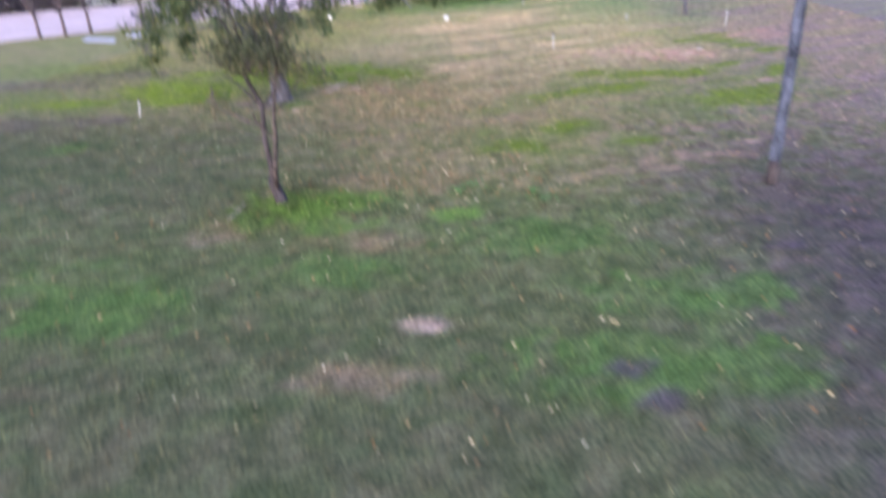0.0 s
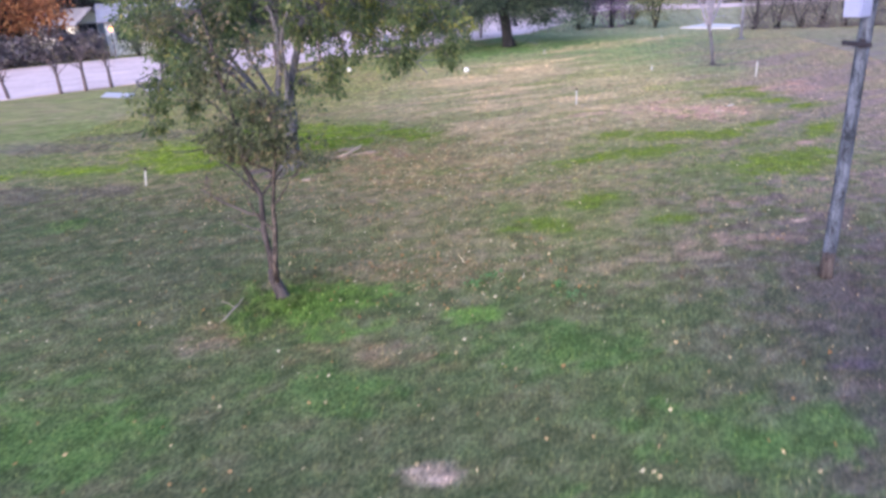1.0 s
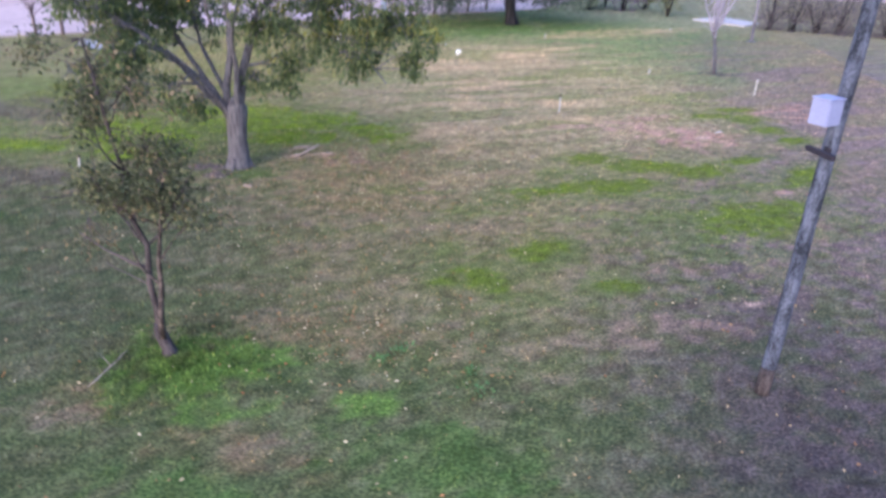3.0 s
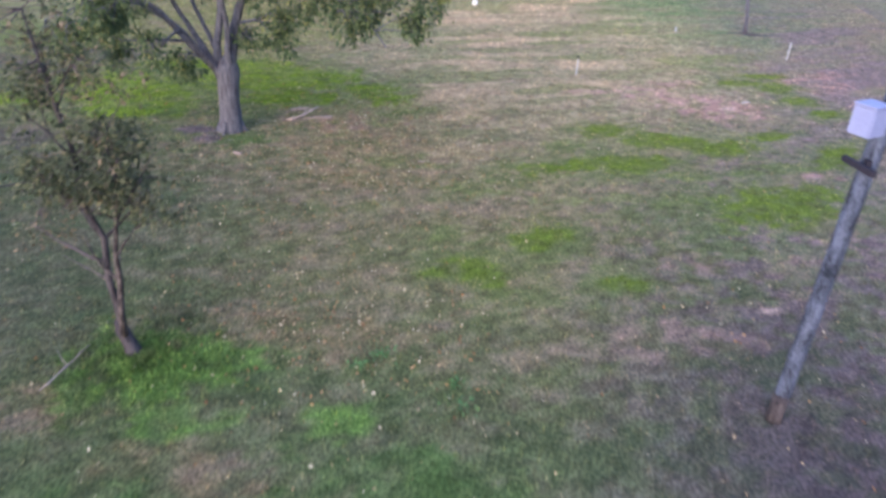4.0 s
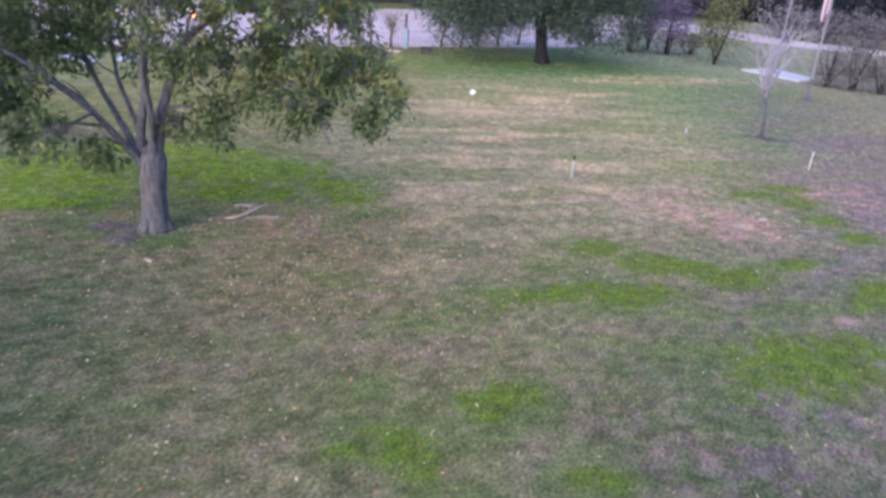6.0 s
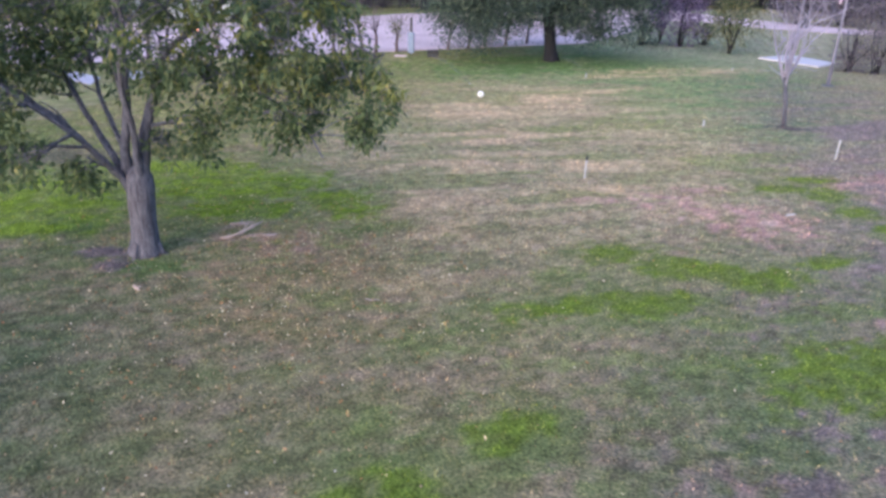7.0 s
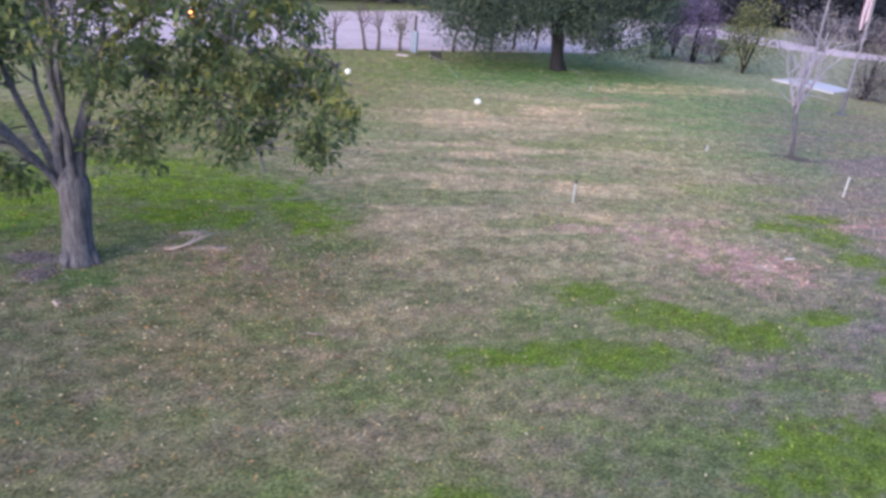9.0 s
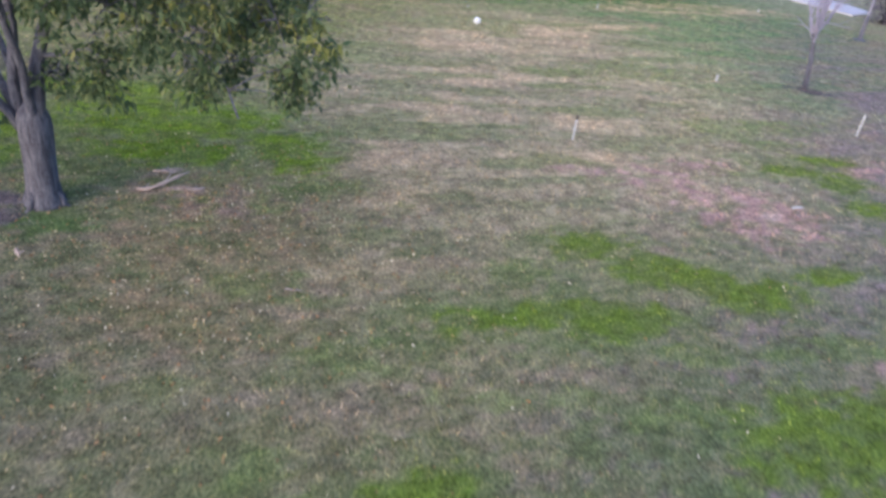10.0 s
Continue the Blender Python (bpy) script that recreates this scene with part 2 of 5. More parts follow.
class Tubes:
    """Gathers tapered tubes into one mesh."""

    def __init__(self):
        self.v, self.f = [], []

    def add(self, pts, radii, sides=6, wobble=0.0):
        pts = [np.asarray(p, float) for p in pts]
        base = len(self.v)
        n = len(pts)
        ref = np.array([0.31, 0.95, 0.05])
        for i, (p, r) in enumerate(zip(pts, radii)):
            d = pts[min(i + 1, n - 1)] - pts[max(i - 1, 0)]
            d = d / (np.linalg.norm(d) + 1e-9)
            a = np.cross(d, ref)
            if np.linalg.norm(a) < 0.1:
                a = np.cross(d, [1.0, 0, 0])
            a /= np.linalg.norm(a)
            b = np.cross(d, a)
            for k in range(sides):
                w = 2 * math.pi * k / sides
                rr = r * (1 + wobble * (rng.random() - 0.5))
                self.v.append(p + rr * (math.cos(w) * a + math.sin(w) * b))
        for i in range(n - 1):
            for k in range(sides):
                j = (k + 1) % sides
                o = base + i * sides
                self.f.append((o + k, o + j, o + sides + j, o + sides + k))
        self.f.append(tuple(base + k for k in range(sides))[::-1])
        self.f.append(tuple(base + (n - 1) * sides + k for k in range(sides)))

    def mesh(self, name, mat, smooth=True):
        return mesh_from(name, self.v, self.f, mat, smooth)


def unit(v):
    v = np.asarray(v, float)
    return v / (np.linalg.norm(v) + 1e-9)


def bough(start, direction, length, steps, wander=0.12, lift=0.0, seed_rng=None):
    """A wandering line: points from start onwards."""
    g = seed_rng or rng
    p, d = np.asarray(start, float), unit(direction)
    out = [p]
    for _ in range(steps):
        d = unit(d + g.normal(0, wander, 3) + np.array([0, 0, lift]))
        p = p + d * length / steps
        out.append(p)
    return out


def leaf_mesh(name, at, along, length, width, mat, g):
    """Many small folded leaves: a rhomb each."""
    n = len(at)
    d = along / (np.linalg.norm(along, axis=1, keepdims=True) + 1e-9)
    q = g.normal(0, 1, (n, 3))
    s = np.cross(d, q)
    s /= np.linalg.norm(s, axis=1, keepdims=True) + 1e-9
    nn = np.cross(d, s)
    L, W = length[:, None], width[:, None]
    v = np.empty((n, 4, 3))
    v[:, 0] = at
    v[:, 1] = at + d * L * 0.45 + s * W * 0.5 + nn * W * 0.2
    v[:, 2] = at + d * L
    v[:, 3] = at + d * L * 0.45 - s * W * 0.5 + nn * W * 0.2
    me = bpy.data.meshes.new(name)
    me.vertices.add(n * 4)
    me.vertices.foreach_set("co", v.astype(np.float32).ravel())
    me.loops.add(n * 4)
    me.loops.foreach_set("vertex_index", np.arange(n * 4, dtype=np.int32))
    me.polygons.add(n)
    me.polygons.foreach_set("loop_start", np.arange(0, n * 4, 4, dtype=np.int32))
    me.materials.append(mat)
    me.update(calc_edges=True)
    return me


def tufts(centres, per, spread, size, g, droop=0.5, slim=0.42):
    """Leaves scattered about each centre: places, directions, lengths and widths."""
    c = np.repeat(np.asarray(centres), per, axis=0)
    n = len(c)
    off = g.normal(0, 1, (n, 3)) * spread
    off[:, 2] *= 0.75
    d = g.normal(0, 1, (n, 3)) * 0.75 + off / (np.linalg.norm(off, axis=1, keepdims=True) + 1e-6) * 0.6
    d[:, 2] -= droop
    L = size * g.uniform(0.6, 1.35, n)
    return c + off, d, L, L * slim * g.uniform(0.7, 1.3, n)


# ---- noise and the lawn's colours ----
def vnoise(x, y, seed):
    """Smooth value noise, one per metre."""
    xi, yi = np.floor(x).astype(np.int64), np.floor(y).astype(np.int64)
    fx, fy = x - xi, y - yi
    fx, fy = fx * fx * (3 - 2 * fx), fy * fy * (3 - 2 * fy)

    def h(a, b):
        k = (a * 374761393 + b * 668265263 + seed * 974634599) & 0x7fffffff
        k = ((k ^ (k >> 13)) * 1274126177) & 0x7fffffff
        return ((k ^ (k >> 16)) & 0xffff) / 65535.0
    return (h(xi, yi) * (1 - fx) + h(xi + 1, yi) * fx) * (1 - fy) + (h(xi, yi + 1) * (1 - fx) + h(xi + 1, yi + 1) * fx) * fy


def fbm(x, y, seed, octaves=4):
    s, a, tot = 0.0, 0.5, 0.0
    for o in range(octaves):
        s = s + a * vnoise(x * 2 ** o, y * 2 ** o, seed + o)
        tot += a
        a *= 0.55
    return s / tot


# x, y, half length, half breadth, turn in degrees
LUSH = [
    (4.8, 15.35, 1.20, 0.66, 36), (1.7, 18.3, 0.52, 0.38, 40), (3.0, 18.0, 0.95, 0.36, 14), (4.1, 18.0, 0.69, 0.40, 30),
    (1.1, 16.0, 0.95, 0.28, 33), (2.3, 16.5, 0.72, 0.38, 40), (0.9, 12.8, 0.42, 0.30, 60), (0.1, 11.6, 0.42, 0.36, -20), (-0.4, 11.4, 0.26, 0.14, 19),
    (1.9, 11.8, 0.23, 0.16, 60), (2.3, 11.8, 0.20, 0.13, 34), (5.1, 23.4, 0.70, 0.32, 20), (6.1, 23.3, 0.50, 0.42, 45), (6.45, 22.2, 0.42, 0.36, 40), (5.9, 24.5, 0.45, 0.22, 20), (6.9, 21.3, 0.40, 0.25, 40),
    (6.4, 18.3, 0.80, 0.25, 60), (5.2, 19.1, 0.45, 0.20, 37),
]
OLIVE = [
    (-6.6, 18.6, 3.6, 2.3, 0), (-3.4, 18.0, 1.3, 0.8, 30),
    (4.0, 25.6, 1.20, 0.55, 25), (5.0, 25.0, 0.80, 0.35, 30),
    (4.9, 17.0, 1.20, 0.25, 25), (-0.1, 14.6, 0.74, 0.30, 24), (0.8, 17.1, 0.51, 0.26, 31), (3.3, 16.1, 0.50, 0.22, 30), (-0.7, 12.5, 0.55, 0.24, 21),
    (1.4, 14.5, 0.80, 0.26, 25), (1.1, 28.8, 1.90, 0.70, 38), (4.8, 26.1, 1.66, 0.45, 33), (-3.0, 17.4, 0.5, 0.4, 30), (2.9, 14.9, 0.6, 0.22, 28),
    (-2.1, 15.2, 0.6, 0.35, 20), (-11.9, 16.2, 2.3, 0.75, -18), (-14.5, 17.2, 2.6, 0.9, -20), (-15.4, 21.3, 3.5, 1.6, -5),
]
YELLOWGREEN = [
    (-13.3, 15.5, 0.55, 0.30, 60), (-11.5, 16.1, 1.10, 0.45, 0),
    (-9.3, 17.6, 1.70, 1.20, -34), (-8.8, 16.3, 0.95, 0.60, -37), (-6.3, 19.7, 1.90, 1.20, 20), (-4.2, 19.5, 0.80, 0.64, 20), (-8.3, 20.4, 1.90, 0.62, 10),
    (-5.5, 18.3, 0.95, 0.60, 25), (-3.3, 19.0, 0.50, 0.42, 60),
]
# deep green turf; the pecan and oak patches also hold the trees' shade
DEEP = [
    (-4.4, 5.5, 1.15, 0.65, -20), (0.3, 7.5, 1.00, 0.45, 0), (1.5, 4.6, 1.2, 0.5, 5), (-8.9, 11.9, 0.45, 0.4, 1), (-3.6, 41.0, 5.6, 2.9, 47),
    (0.8, 44.5, 4.5, 3.2, 45), (-5.4, 15.5, 0.62, 0.38, 16), (-7.9, 16.6, 0.5, 0.5, 0), (2.0, 5.9, 0.9, 0.5, 8), (-2.0, 6.4, 0.7, 0.35, -5),
]
TAN = [
    (-2.8, 22.8, 2.00, 1.30, 40), (-2.2, 26.3, 2.20, 0.90, 36), (-3.6, 28.5, 1.40, 0.45, 33), (-2.6, 31.6, 2.60, 0.80, 36), (-2.5, 19.9, 0.89, 0.62, 38),
    (-1.5, 18.4, 0.68, 0.40, 30), (0.8, 21.6, 1.26, 0.45, 31), (0.9, 24.2, 1.00, 0.40, 33), (-0.7, 16.2, 0.85, 0.40, 27), (3.0, 41.4, 3.9, 1.3, 41),
    (-1.5, 11.0, 0.8, 0.35, 2), (-0.4, 34.5, 2.2, 0.6, 36),
]
PINK = [
    (4.5, 20.7, 1.05, 0.62, 50), (7.0, 24.7, 1.42, 0.36, 36), (7.6, 23.9, 1.06, 0.45, 45), (3.4, 21.2, 0.88, 0.42, 36), (5.4, 14.6, 0.73, 0.33, 50),
    (5.6, 16.7, 0.58, 0.27, 40), (3.1, 22.5, 1.46, 0.35, 34), (-3.6, 17.2, 0.90, 0.70, 35), (4.8, 13.3, 0.64, 0.32, 40), (3.2, 12.7, 0.45, 0.23, 33),
    (2.7, 10.6, 1.00, 0.33, 18), (-4.6, 17.1, 0.8, 0.5, 30), (-1.6, 7.3, 0.46, 0.28, 5), (-3.9, 7.5, 0.5, 0.35, 4), (-1.1, 4.2, 0.5, 0.22, 3),
    (4.1, 21.5, 0.70, 0.35, 30), (2.8, 21.5, 0.65, 0.30, 30), (3.5, 20.4, 0.50, 0.30, 30), (1.3, 21.3, 0.70, 0.30, 30), (6.7, 24.9, 0.80, 0.25, 30),
]
LITTER = [(-3.1, 15.8, 1.5, 1.0, 25), (-2.2, 14.4, 1.2, 0.6, 15), (-4.3, 16.9, 0.8, 0.5, 30), (-1.4, 9.6, 1.2, 0.4, 5), (-1.8, 7.2, 0.9, 0.3, -5), (-3.7, 7.6, 0.6, 0.3, 0), (-1.1, 4.2, 0.5, 0.25, 5)]
FRESH = [(-2.95, 8.45, 0.85, 0.58, -20), (-2.4, 8.9, 0.66, 0.33, -2), (-2.4, 7.7, 0.42, 0.30, -22), (-0.7, 8.2, 0.32, 0.24, -10), (-3.5, 7.9, 0.4, 0.3, -30)]
LILAC = [(-5.95, 15.2, 0.42, 0.24, 0), (-6.5, 15.6, 0.5, 0.22, 20)]
DUSKY = [(-14.4, 18.9, 2.0, 0.75, -5), (-12.2, 20.3, 1.9, 0.7, 5), (-11.6, 14.0, 1.3, 0.6, -10), (-9.7, 14.1, 0.8, 0.45, 0)]
SAND = [(-0.72, 5.2, 0.24, 0.16, 10), (-4.62, 17.02, 0.42, 0.10, 50), (-5.05, 17.55, 0.34, 0.09, 55), (4.0, 11.65, 0.20, 0.11, 27), (4.6, 20.9, 0.3, 0.2, 40)]
SOIL = [(6.30, 30.5, 0.48, 0.34, 0), (1.15, 4.5, 0.26, 0.12, 10), (1.40, 4.05, 0.22, 0.10, 10), (3.2, 7.15, 0.30, 0.08, 5)]


def spots(x, y, rows, seed, grow=1.0, ragged=1.0):
    """How far a place lies inside any of some ragged patches, 0 to 1."""
    rag = 0.75 * (fbm(x * 2.3, y * 2.3, seed, 4) - 0.5) + 1.1 * (fbm(x * 6.5, y * 6.5, seed + 9, 3) - 0.5)
    rag = rag * ragged
    best = np.zeros_like(x)
    for cx, cy, a, b, turn in rows:
        c, s = math.cos(radians(turn)), math.sin(radians(turn))
        u, v = (x - cx) * c + (y - cy) * s, -(x - cx) * s + (y - cy) * c
        d = np.sqrt((u / a) ** 2 + (v / b) ** 2) / grow + 1.5 * rag
        best = np.maximum(best, np.clip((1.35 - d) / 0.6, 0, 1))
    return best * best * (3 - 2 * best)


def lawn_colour(x, y):
    c, s = math.cos(radians(30)), math.sin(radians(30))
    u, v = x * c + y * s, -x * s + y * c
    n1 = fbm(u * 0.8, v * 2.0, 11)
    n2 = fbm(u * 1.1, v * 3.4, 31)
    n3 = fbm(x * 2.6, y * 2.6, 51)
    n4 = fbm(x * 6, y * 6, 91, 3)
    n5 = fbm(u * 0.45, v * 1.7, 81, 4)
    n6 = fbm(x * 4.0, y * 4.6, 61, 4)
    n7 = fbm(x * 11, y * 11, 41, 2)
    col = np.stack([0.108 + 0 * x, 0.126 + 0 * x, 0.052 + 0 * x], -1)

    def lay(rgb, w):
        nonlocal col
        w = np.clip(w, 0, 1)[..., None]
        col = col * (1 - w) + np.array(rgb) * w
    sm = lambda e0, e1, q: np.clip((q - e0) / (e1 - e0), 0, 1)
    band = sm(14, 21, y) * sm(40, 31, y) * sm(-7, -3, x) * sm(6, 1.0, x)
    far_green = sm(30.5, 36.5, y + 1.1 * np.clip(x, -2, 5)) * sm(24, 29, y) * sm(12, 7, x)
    near = sm(30, 18, y)
    # the green lawn, paler further off, its near end darkened to copy lens falloff
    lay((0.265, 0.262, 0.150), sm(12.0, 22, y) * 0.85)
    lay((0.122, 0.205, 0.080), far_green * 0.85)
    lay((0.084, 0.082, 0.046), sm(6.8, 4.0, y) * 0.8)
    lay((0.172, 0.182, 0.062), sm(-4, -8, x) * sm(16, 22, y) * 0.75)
    # middle of the lawn lightened against the lens's darker edges
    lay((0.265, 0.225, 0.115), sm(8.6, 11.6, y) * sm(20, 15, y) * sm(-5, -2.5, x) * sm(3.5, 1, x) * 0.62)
    # straw lying in the turf, in streaks along the mowing and in small tufts
    lay((0.270, 0.215, 0.142), sm(0.50, 0.68, n1) * (0.05 + 0.30 * sm(9, 19, y)))
    lay((0.240, 0.180, 0.135), sm(0.50, 0.66, n2) * (0.06 + 0.22 * sm(6, 13, y)))
    lay((0.235, 0.180, 0.135), sm(0.50, 0.66, n6) * (0.10 + 0.24 * sm(6, 13, y)))
    lay((0.280, 0.225, 0.160), sm(0.53, 0.68, n4) * (0.16 + 0.24 * sm(6, 13, y) * near))
    lay((0.095, 0.135, 0.045), sm(0.49, 0.35, n2) * (0.12 + 0.16 * near))
    lay((0.080, 0.115, 0.042), sm(0.48, 0.34, n6) * (0.10 + 0.13 * near))
    lay((0.066, 0.088, 0.038), sm(0.47, 0.34, n4) * (0.14 + 0.14 * near))
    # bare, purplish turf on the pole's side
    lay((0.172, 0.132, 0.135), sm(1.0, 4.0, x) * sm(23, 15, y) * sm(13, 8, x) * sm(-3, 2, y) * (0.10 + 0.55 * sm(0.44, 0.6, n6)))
    # dull turf to the right and left, with the lens's edge darkening painted in
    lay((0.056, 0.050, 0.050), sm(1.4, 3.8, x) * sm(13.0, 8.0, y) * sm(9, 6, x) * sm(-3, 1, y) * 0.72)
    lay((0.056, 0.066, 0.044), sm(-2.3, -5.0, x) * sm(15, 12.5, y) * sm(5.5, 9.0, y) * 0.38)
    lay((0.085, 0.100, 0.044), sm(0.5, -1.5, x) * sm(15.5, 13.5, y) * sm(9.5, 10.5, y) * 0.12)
    # darker green turf towards the near end
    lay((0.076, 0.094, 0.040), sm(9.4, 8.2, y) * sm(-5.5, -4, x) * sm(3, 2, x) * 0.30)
    # purplish turf further off on the pole's side
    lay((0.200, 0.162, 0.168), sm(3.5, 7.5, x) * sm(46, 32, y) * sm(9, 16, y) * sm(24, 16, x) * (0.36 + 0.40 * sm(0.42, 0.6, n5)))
    lay((0.450, 0.350, 0.220), spots(x, y, TAN, 101) * (0.25 + 0.55 * sm(0.40, 0.60, n5)) * (0.3 + 0.7 * sm(14, 22, y)))
    # tan band, made paler to carry the bright centre of the lens falloff
    lay((0.450, 0.360, 0.240), band * (0.12 + 0.50 * sm(0.42, 0.64, n5)))
    lay((0.200, 0.225, 0.090), band * sm(0.48, 0.34, n5) * 0.45)
    lay((0.370, 0.255, 0.215), spots(x, y, PINK, 121) * (0.18 + 0.62 * sm(0.42, 0.58, n6)) * (0.35 + 0.65 * sm(14, 19, y)))
    lay((0.220, 0.158, 0.088), spots(x, y, LITTER, 131) * (0.10 + 0.34 * sm(0.44, 0.6, n4)))
    lay((0.080, 0.140, 0.036), spots(x, y, DEEP, 141) * (0.35 + 0.35 * sm(0.35, 0.6, n3)))
    lay((0.115, 0.165, 0.040), spots(x, y, OLIVE, 151) * (0.20 + 0.35 * sm(0.40, 0.58, n4)))
    lay((0.150, 0.212, 0.028), spots(x, y, YELLOWGREEN, 161) * (0.40 + 0.5 * sm(0.36, 0.58, n6)))
    lay((0.110, 0.098, 0.078), spots(x, y, DUSKY, 163) * 0.6)
    lay((0.112, 0.155, 0.045), spots(x, y, LUSH, 155, 1.9) * (0.22 + 0.35 * sm(0.40, 0.60, n6)))
    lay((0.114, 0.160, 0.024), spots(x, y, LUSH, 181) * (0.55 + 0.33 * sm(0.36, 0.56, n4)))
    lay((0.108, 0.190, 0.040), spots(x, y, FRESH, 171) * (0.34 + 0.40 * sm(0.36, 0.55, n4)))
    lay((0.340, 0.320, 0.220), sm(43, 49, y + 0.25 * x) * sm(-2, 1, x) * 0.45)
    lay((0.440, 0.340, 0.280), spots(x, y, SAND, 191, 0.85, 0.7) * (0.45 + 0.40 * sm(0.35, 0.6, n4)))
    lay((0.175, 0.135, 0.150), spots(x, y, LILAC, 197) * 0.7)
    lay((0.088, 0.072, 0.080), spots(x, y, SOIL, 195) * 0.7)
    fine = 1.0 + 0.9 * (n7 - 0.5) + 0.3 * (n4 - 0.5)
    grey = col.mean(-1, keepdims=True)
    col = np.maximum(grey + (col - grey) * 1.2, 0.008)
    col[..., 2] = col[..., 2] * 1.05 + 0.011
    # far lawn brightened a little more for the same falloff
    fine = fine * (1.0 + 0.12 * sm(18, 26, y) * sm(9, 4, x))
    return col * fine[..., None]


def heave(x, y):
    """The lawn's slight unevenness."""
    return 0.035 * (fbm(x * 0.5, y * 0.5, 201, 3) - 0.5) * np.clip((40 - np.abs(y - 15)) / 10, 0, 1)


def ground_z(x, y):
    return float(heave(np.array([float(x)]), np.array([float(y)]))[0])


# ---- the ground: one sheet out to the horizon ----
def axis(lo, hi, step, far):
    a = list(np.arange(lo, hi, step))
    d, p = step, a[-1]
    while p < far:
        d *= 1.12
        p += d
        a.append(p)
    d, p = step, a[0]
    while p > -far:
        d *= 1.12
        p -= d
        a.insert(0, p)
    return np.array(a)


gx, gy = axis(-16, 13, 0.10, 2500), axis(-6, 46, 0.10, 2500)
X, Y = np.meshgrid(gx, gy)
Z = heave(X, Y)
nx, ny = len(gx), len(gy)
idx = np.arange(nx * ny).reshape(ny, nx)
quads = np.stack([idx[:-1, :-1], idx[:-1, 1:], idx[1:, 1:], idx[1:, :-1]], -1).reshape(-1, 4).astype(np.int32)
me = bpy.data.meshes.new("ground")
me.vertices.add(nx * ny)
me.vertices.foreach_set("co", np.stack([X, Y, Z], -1).astype(np.float32).ravel())
me.loops.add(len(quads) * 4)
me.loops.foreach_set("vertex_index", quads.ravel())
me.polygons.add(len(quads))
me.polygons.foreach_set("loop_start", np.arange(0, len(quads) * 4, 4, dtype=np.int32))
me.polygons.foreach_set("use_smooth", np.ones(len(quads), dtype=bool))
me.update(calc_edges=True)
tint = np.ones((nx * ny, 4), np.float32)
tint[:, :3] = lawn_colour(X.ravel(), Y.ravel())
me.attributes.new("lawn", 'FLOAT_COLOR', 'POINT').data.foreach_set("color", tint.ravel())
me.materials.append(M_GROUND)
tagged(new("ground", me), "patchy mown lawn of green and dry tan grass", "lawn", kind="structure")


def flat_piece(name, outline, z0, z1, mat, label, category):
    """A paved piece: an outline raised from z0 to z1."""
    n = len(outline)
    v = [(x, y, z0) for x, y in outline] + [(x, y, z1) for x, y in outline]
    f = [tuple(range(n))[::-1], tuple(range(n, 2 * n))] + [(i, (i + 1) % n, n + (i + 1) % n, n + i) for i in range(n)]
    return tagged(new(name, mesh_from(name, v, f, mat)), label, category, kind="structure")


flat_piece("street", [(-70, -13), (-24.7, 29.8), (-12.8, 40.9), (-1.7, 51.7), (0.2, 58.0), (2.6, 72.0), (5.5, 74.0), (9.5, 70.2), (15.0, 68.0), (22, 67.6), (70, 67.6),
                      (70, 71.2), (22, 71.4), (16.0, 73.6), (10.4, 79.0), (3.5, 87.0), (-3.7, 86.0), (-18.5, 66.8), (-23.5, 54.0), (-33.0, 48.3), (-37.0, 45.0), (-60, 22), (-85, -2)],
           -0.3, 0.03, M_CONCRETE, "wide pale concrete street beyond the lawn", "street")
flat_piece("patio_slab", [(7.7, 48.9), (9.6, 51.2), (11.4, 48.3), (10.2, 46.4)], -0.2, 0.06, M_SLAB, "bare white concrete slab in the grass", "slab")
flat_piece("path_slab", [(-19.6, 29.5), (-20.2, 30.9), (-18.3, 30.1), (-17.6, 28.7)], -0.2, 0.02, M_PAD, "small pale concrete slab beside the street", "slab")
flat_piece("path_slab", [(-18.6, 31.3), (-18.3, 32.0), (-17.3, 32.0), (-16.8, 30.4), (-17.5, 30.2)], -0.2, 0.02, M_PAD, "small pale concrete slab beside the street", "slab")


